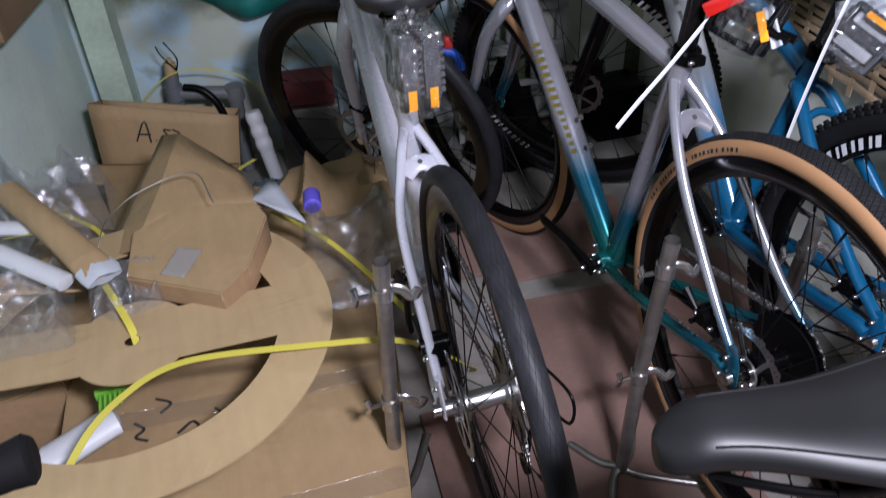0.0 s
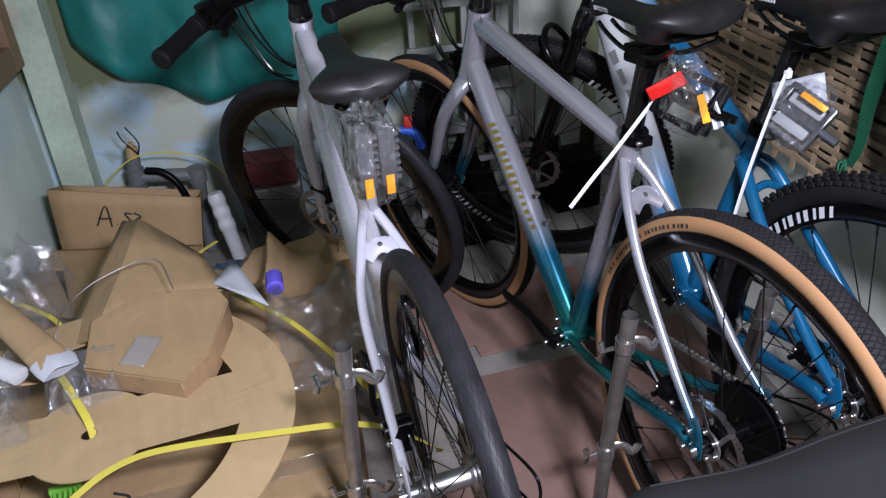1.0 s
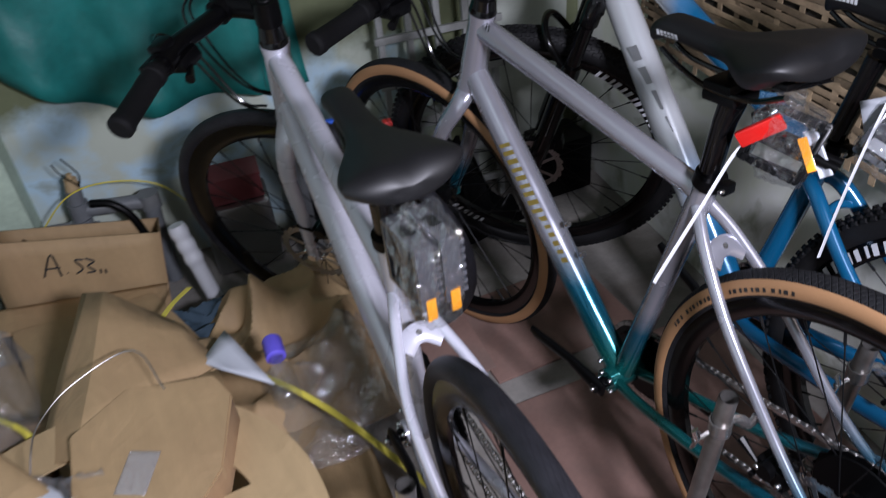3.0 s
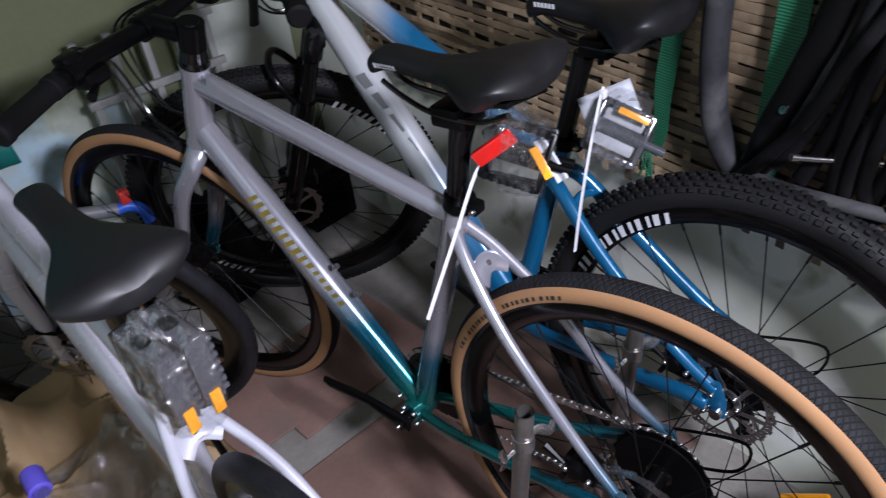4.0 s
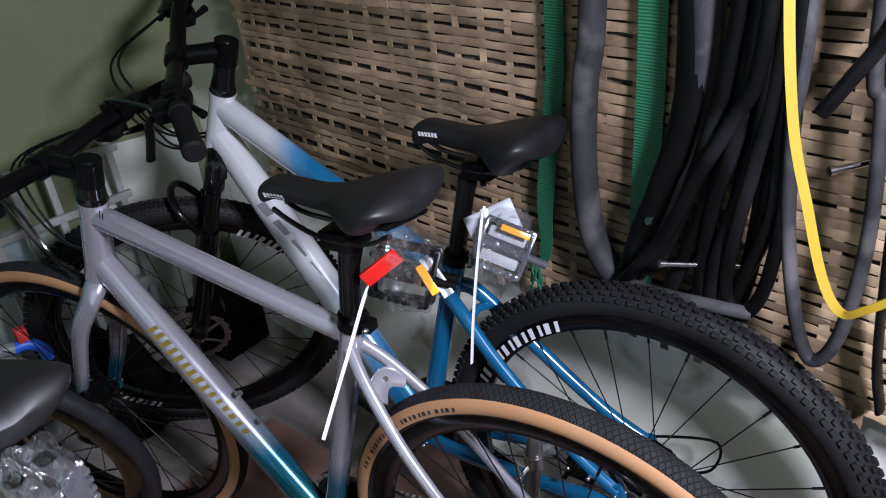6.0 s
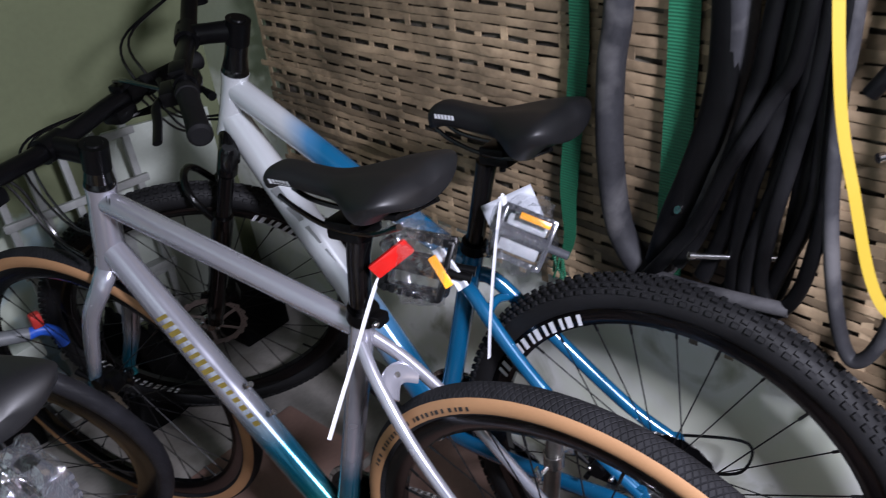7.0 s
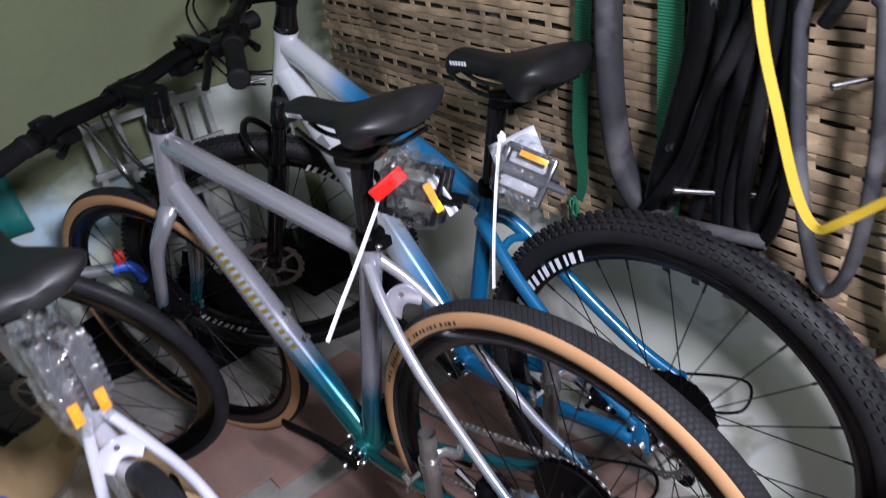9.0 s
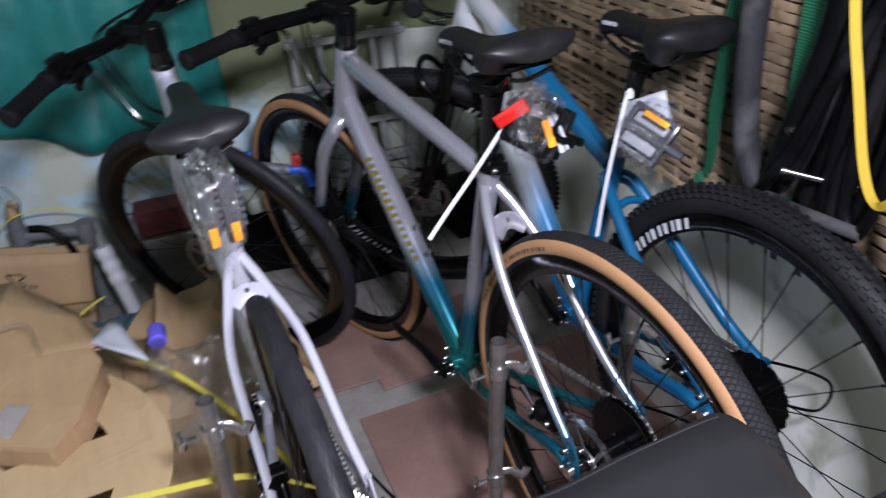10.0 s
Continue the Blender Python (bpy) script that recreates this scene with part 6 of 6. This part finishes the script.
# wire lying over the tented cardboard, tape on the small carton
tagged(part("wire", sweep(bmesh.new(), smooth([(-0.945, 0.66, 0.40), (-0.92, 0.702, 0.455), (-0.899, 0.753, 0.462), (-0.838, 0.79, 0.478), (-0.739, 0.80, 0.488), (-0.716, 0.70, 0.470)], 6), 0.0014, 8), STEEL, None), "thin grey wire bent over folded cardboard", "wire")

# foam corner pieces
for a, b in (((-1.10, 0.74, 0.445), (-0.985, 0.62, 0.425)), ((-1.14, 0.85, 0.44), (-1.03, 0.80, 0.44))):
    bm = sweep(bmesh.new(), smooth([a, Vector(a).lerp(Vector(b), 0.1), Vector(a).lerp(Vector(b), 0.9), b], 3), [(0.010, 0.008)] + [(0.019, 0.013)] * 8 + [(0.010, 0.008)], 12)
    tagged(part("foam_strip", bm, WHITE, None), "white foam packing strip on cardboard", "packing foam", "foam strips")
bm = sweep(bmesh.new(), smooth([(-1.08, 0.40, 0.245), (-1.06, 0.40, 0.245), (-0.98, 0.44, 0.245), (-0.955, 0.45, 0.245)], 4), [(0.012, 0.01)] + [(0.032, 0.02)] * 11 + [(0.012, 0.01)], 14)
tagged(part("foam_strip", bm, WHITE, None), "white foam block inside a carton heap", "packing foam", "foam strips")
clip = thing("plastic_clip", Matrix(), "bright green comb-like plastic clip", "clip")
for k in range(5):
    part("tooth", block(bmesh.new(), (-0.972 + 0.008 * k, 0.452 + 0.004 * k, 0.285), (0.005, 0.045, 0.014), 0.0015), LEAF, clip)
part("spine", block(bmesh.new(), (-0.956, 0.475, 0.285), (0.05, 0.012, 0.016), 0.002), LEAF, clip)

# yellow strapping
ribbon("packing_strap", [(-1.06, 0.20, 0.30), (-0.975, 0.31, 0.355), (-0.905, 0.365, 0.372), (-0.837, 0.385, 0.380), (-0.755, 0.372, 0.384), (-0.613, 0.338, 0.380), (-0.52, 0.318, 0.372), (-0.45, 0.312, 0.34), (-0.36, 0.33, 0.24), (-0.33, 0.40, 0.15)], 0.013, (0, 0, 1), YELLOW, "yellow plastic strapping laid over cardboard", "strap")
ribbon("packing_strap", [(-0.893, 0.492, 0.352), (-0.897, 0.515, 0.378), (-0.915, 0.575, 0.395), (-0.938, 0.645, 0.405), (-0.965, 0.70, 0.43), (-1.02, 0.76, 0.45), (-1.10, 0.83, 0.42)], 0.013, (0.3, 0, 1), YELLOW, "yellow strapping through a cardboard hole", "strap")
ribbon("packing_strap", [(-0.60, 0.90, 0.30), (-0.52, 0.775, 0.29), (-0.46, 0.685, 0.25), (-0.41, 0.585, 0.205), (-0.375, 0.49, 0.175), (-0.36, 0.36, 0.165)], 0.013, (0, 0.2, 1), YELLOW, "yellow strapping on a flattened carton", "strap")
ribbon("packing_strap", [(-0.69, 1.15, 0.255), (-0.64, 1.20, 0.26), (-0.59, 1.235, 0.262)], 0.014, (0, 0.2, 1), YELLOW, "short end of yellow strapping", "strap")
ribbon("packing_strap", [(-1.12, 1.06, 0.37), (-1.03, 0.96, 0.385), (-0.95, 0.87, 0.37), (-0.93, 0.80, 0.35)], 0.010, (0, 0.2, 1), YELLOW, "yellow strapping in plastic film", "strap")

# paper scrap and water bottle
sheet_strip("paper_scrap", [[(-0.645, 0.815, 0.392), (-0.585, 0.862, 0.40)], [(-0.62, 0.765, 0.402), (-0.552, 0.712, 0.37)]], PAPER, "white paper scrap on cardboard", "paper")
bottle = thing("plastic_bottle", Matrix(), "small clear bottle with a violet cap lying on cardboard", "bottle")
cap_m = along((-0.519, 0.815, 0.362), (-0.541, 0.69, 0.345)) @ Matrix.Rotation(radians(-90), 4, "Y")
part("cap", lathe(bmesh.new(), [(-0.016, 0.001), (-0.016, 0.0165), (-0.012, 0.0185), (0.028, 0.0185), (0.030, 0.016)], 26, m=cap_m), PURPLE, bottle, "violet screw cap")
part("body", lathe(bmesh.new(), [(0.030, 0.013), (0.05, 0.014), (0.065, 0.024), (0.10, 0.026), (0.13, 0.025), (0.135, 0.02)], 26, m=cap_m), CLEAR, bottle, "clear bottle body")

# tape on the cartons
panel("tape", [(-0.99, 0.475, 0.190), (-0.46, 0.435, 0.166), (-0.455, 0.475, 0.166), (-0.985, 0.52, 0.192)], TAPE, big, 0.0006)
panel("tape", [(-1.0, 0.20, 0.190), (-0.53, 0.18, 0.172), (-0.525, 0.225, 0.172), (-0.995, 0.245, 0.191)], TAPE, big, 0.0006)

lid = [o for o in bpy.data.objects if o.name.startswith("carton") and o.parent is None and o.data and len(o.data.vertices) > 8 and max(v.co.z for v in o.data.vertices) > 0.43][0]
lid_top = BVHTree.FromPolygons([v.co for v in lid.data.vertices], [tuple(p.vertices) for p in lid.data.polygons])
panel("tape", [lid_top.ray_cast(Vector((x, y, 1.0)), Vector((0, 0, -1)))[0] + Vector((0, 0, 0.0012)) for x, y in ((-0.835, 0.600), (-0.795, 0.570), (-0.755, 0.630), (-0.795, 0.660))], GLARE_TAPE, lid, 0.0006)


# ---- along the far wall (room coordinates) ----
def room_thing(name, label, category, group=""):
    return thing(name, ROOM.copy(), label, category, group)


# tarpaulin
bm = bmesh.new()
n, k = 44, 26
rows = []
for j in range(k + 1):
    v = j / k
    row = []
    for i in range(n + 1):
        u = i / n
        right = -0.46 + 0.06 * v + 0.02 * math.sin(v * 5)
        x = -1.185 + (right + 1.185) * u
        low = 0.495 + 0.17 * max(0, 1 - u / 0.42) ** 1.6 - 0.02 * u + 0.006 * math.sin(u * 11)
        z = 1.6 + (low - 1.6) * v
        sw = 0.018 * math.sin(u * 19 + 2 * v) * (0.4 + v) + 0.03 * noise.noise((u * 5, v * 4, 1)) + 0.012 * noise.noise((u * 14, v * 11, 7))
        row.append(bm.verts.new((x, WALL_FAR - 0.045 + sw - 0.03 * v * u, z)))
    rows.append(row)
for a, b in zip(rows, rows[1:]):
    for i in range(n):
        bm.faces.new((a[i], b[i], b[i + 1], a[i + 1]))
tarp = part("tarpaulin", bm, TARP, None, place=ROOM.copy())
solid(tarp, 0.0015)
tagged(tarp, "teal plastic tarpaulin hung on the far wall", "tarpaulin")

# grey water pipes
pipes = room_thing("water_pipe", "grey plastic water pipes with a capped riser by the wall", "pipe")
for pts, r in (([(-1.32, 1.53, 0.245), (-1.13, 1.53, 0.234), (-1.10, 1.53, 0.232)], 0.020), ([(-1.098, 1.53, 0.215), (-1.088, 1.53, 0.30), (-1.083, 1.53, 0.345)], 0.021), ([(-1.085, 1.53, 0.282), (-0.95, 1.53, 0.268), (-0.915, 1.53, 0.262)], 0.021), ([(-0.912, 1.53, 0.278), (-0.918, 1.53, 0.16), (-0.92, 1.53, 0.0)], 0.022), ([(-1.07, 1.53, 0.23), (-1.06, 1.53, 0.13), (-1.06, 1.53, 0.0)], 0.019)):
    part("pipe", sweep(bmesh.new(), pts, r, 18), PVC, pipes)
for c, r in (((-1.092, 1.53, 0.235), 0.027), ((-0.913, 1.53, 0.265), 0.028), ((-1.087, 1.53, 0.285), 0.027)):
    bm = bmesh.new()
    rod(bm, (c[0], c[1], c[2] - 0.022), (c[0], c[1], c[2] + 0.022), r, seg=18)
    part("elbow", bm, PVC, pipes, "pipe fitting")
bm = bmesh.new()
rod(bm, (-1.082, 1.53, 0.345), (-1.079, 1.53, 0.378), 0.019, 0.016, 16)
rod(bm, (-1.079, 1.53, 0.378), (-1.078, 1.53, 0.392), 0.007, seg=10)
part("cap", bm, CARD_LIGHT, pipes, "yellowed pipe cap")
for pts, r in (([(-1.05, 1.50, 0.31), (-1.0, 1.49, 0.30), (-0.96, 1.48, 0.25), (-0.94, 1.47, 0.15), (-0.95, 1.46, 0.02)], 0.011),):
    tagged(part("black_hose", sweep(bmesh.new(), smooth(pts, 6), r, 12), INNER, None, place=ROOM.copy()), "short black hose draped over pipes", "hose")
for pts, m_ in (([(-1.20, 1.50, 0.25), (-1.10, 1.49, 0.345), (-1.0, 1.49, 0.365), (-0.88, 1.49, 0.33), (-0.80, 1.48, 0.24)], YELLOW), ([(-1.06, 1.51, 0.36), (-1.09, 1.50, 0.41), (-1.10, 1.50, 0.44)], BLACK), ([(-1.06, 1.51, 0.36), (-1.05, 1.50, 0.40), (-1.075, 1.50, 0.45)], BLACK), ([(-1.18, 1.49, 0.27), (-1.21, 1.48, 0.245), (-1.23, 1.47, 0.27)], BLACK)):
    tagged(part("wire", sweep(bmesh.new(), smooth(pts, 6), 0.0022, 6), m_, None, place=ROOM.copy()), "thin loose wire by the pipes", "wire")

# white ribbed pipe
wp = thing("white_pipe", Matrix(), "short white plastic pipe with ribbed end", "pipe")
a, b = Vector((-0.552, 1.478, 0.285)), Vector((-0.515, 1.42, 0.02))
bm = bmesh.new()
line, rad = [], []
for i in range(41):
    t = i / 40
    line.append(a.lerp(b, t))
    rad.append(0.0205 + (0.004 * abs(math.sin(t * 22)) if t < 0.42 else 0.0))
sweep(bm, line, rad, 18)
part("pipe", bm, WHITE, wp)

# maroon box on a grey tin
tin = room_thing("metal_tin", "dull grey tin standing on the floor", "tin")
part("body", block(bmesh.new(), (-0.70, 1.545, 0.105), (0.19, 0.14, 0.21), 0.012), ALU, tin)
mb = room_thing("maroon_box", "dusty maroon plastic box on a grey tin", "box")
part("body", block(bmesh.new(), (-0.692, 1.545, 0.2485), (0.155, 0.10, 0.072), 0.005), MAROON, mb)
part("lid", block(bmesh.new(), (-0.692, 1.545, 0.2865), (0.16, 0.105, 0.008), 0.003), MAROON, mb)

# crate of grey bars, pale board, dark clutter behind the front wheels
crate = room_thing("wire_crate", "grey slatted crate behind the front wheels", "crate")
for x in (-0.22, -0.14, -0.06, 0.02, 0.10):
    part("post", block(bmesh.new(), (x, 1.53, 0.36), (0.018, 0.02, 0.72), 0.003), PEBBLE_GREY, crate)
for z in (0.08, 0.20, 0.32, 0.44, 0.57, 0.70):
    part("bar", block(bmesh.new(), (-0.06, 1.512, z), (0.36, 0.014, 0.020), 0.003), PEBBLE_GREY, crate)
part("shelf", block(bmesh.new(), (-0.06, 1.565, 0.30), (0.36, 0.10, 0.015), 0.003), PEBBLE_GREY, crate)
board = room_thing("pale_board", "pale plastic board leaning on the far wall", "board")
part("panel", block(bmesh.new(), (0, 0, 0), (0.30, 0.02, 0.62), 0.006), PALE_BOARD, board, place=pose(0.20, 1.60, 0.36, -5, 4, 0))
part("edge_strip", block(bmesh.new(), (0, 0, 0), (0.012, 0.026, 0.62), 0.003), PEBBLE_GREY, board, place=pose(0.048, 1.595, 0.35, -5, 4, 0))
for k, (x, y, z, sx, sy, sz, m_) in enumerate(((-0.44, 1.56, 0.10, 0.20, 0.12, 0.20, BLACK), (-0.30, 1.57, 0.07, 0.10, 0.12, 0.14, PEBBLE_GREY), (0.28, 1.50, 0.09, 0.16, 0.14, 0.18, BLACK), (-0.36, 1.55, 0.24, 0.18, 0.10, 0.05, PALE_BOARD))):
    ob = part("storage_box", block(bmesh.new(), (0, 0, 0), (sx, sy, sz), 0.008), m_, None, place=ROOM @ pose(x, y, z, 0, 0, 7 * (k - 1)))
    tagged(ob, ("black plastic storage box on the floor", "grey plastic storage box on the floor", "black plastic storage box beside a board", "pale flat box lying on others")[k], "box", "boxes behind the wheels")

# tap with blue handle on a grey pipe
tap = room_thing("water_tap", "grey pipe with a blue and red plastic tap", "tap")
part("pipe", sweep(bmesh.new(), smooth([(-0.52, 1.34, 0.46), (-0.42, 1.29, 0.452), (-0.31, 1.27, 0.425)], 5), 0.016, 16), PVC, tap)
part("pipe", sweep(bmesh.new(), [(-0.52, 1.34, 0.47), (-0.52, 1.345, 0.0)], 0.016, 16), PVC, tap)
bm = bmesh.new()
sweep(bm, smooth([(-0.315, 1.27, 0.425), (-0.285, 1.265, 0.425), (-0.262, 1.26, 0.405), (-0.256, 1.26, 0.372)], 5), 0.013, 14)
part("spout", bm, BLUE, tap, "blue plastic spout")
part("handle", block(bmesh.new(), (-0.288, 1.265, 0.452), (0.024, 0.024, 0.034), 0.006), REDP, tap, "red plastic handle")
part("handle", block(bmesh.new(), (-0.43, 1.285, 0.486), (0.06, 0.018, 0.016), 0.005), BLUE, tap, "blue lever")

# corner pillar, wooden frame
wall_piece("pillar", (-1.265, 1.605, 1.25), (0.09, 0.09, 2.6), PINK_STAIN, label="corner pillar with bare pink plaster", category="pillar")
fr = room_thing("wooden_frame", "brown wooden frame fixed high on the pale wall", "wooden frame")
part("stile", block(bmesh.new(), (-1.325, 1.53, 1.00), (0.05, 0.07, 0.72), 0.004), WOOD, fr)
part("rail", block(bmesh.new(), (-1.325, 1.27, 0.675), (0.045, 0.46, 0.07), 0.004), WOOD, fr)
part("panel", block(bmesh.new(), (-1.342, 1.26, 1.04), (0.012, 0.46, 0.64), 0.002), CARD, fr)


# ---- floor patches ----
flo = bpy.data.objects["floor"]
rng2 = random.Random(9)
inv = flo.matrix_basis.inverted()
for k, (x, y, w, d, ang) in enumerate(((-0.04, 0.30, 0.34, 0.82, -8), (0.16, 0.92, 0.40, 0.30, -6), (-0.10, 1.02, 0.20, 0.34, -10), (0.30, 0.42, 0.30, 0.60, -8), (-0.34, 0.20, 0.24, 0.5, -8), (-0.30, -0.42, 0.7, 0.7, -8), (0.16, -0.35, 0.24, 0.5, -8))):
    bm = block(bmesh.new(), (0, 0, 0), (w, d, 0.008), 0.003)
    part("floor_slab", bm, FLOOR_PINK, flo, "worn pink cement patch", place=inv @ pose(x, y, -0.001 + 0.0016 * k, 0, 0, ang))
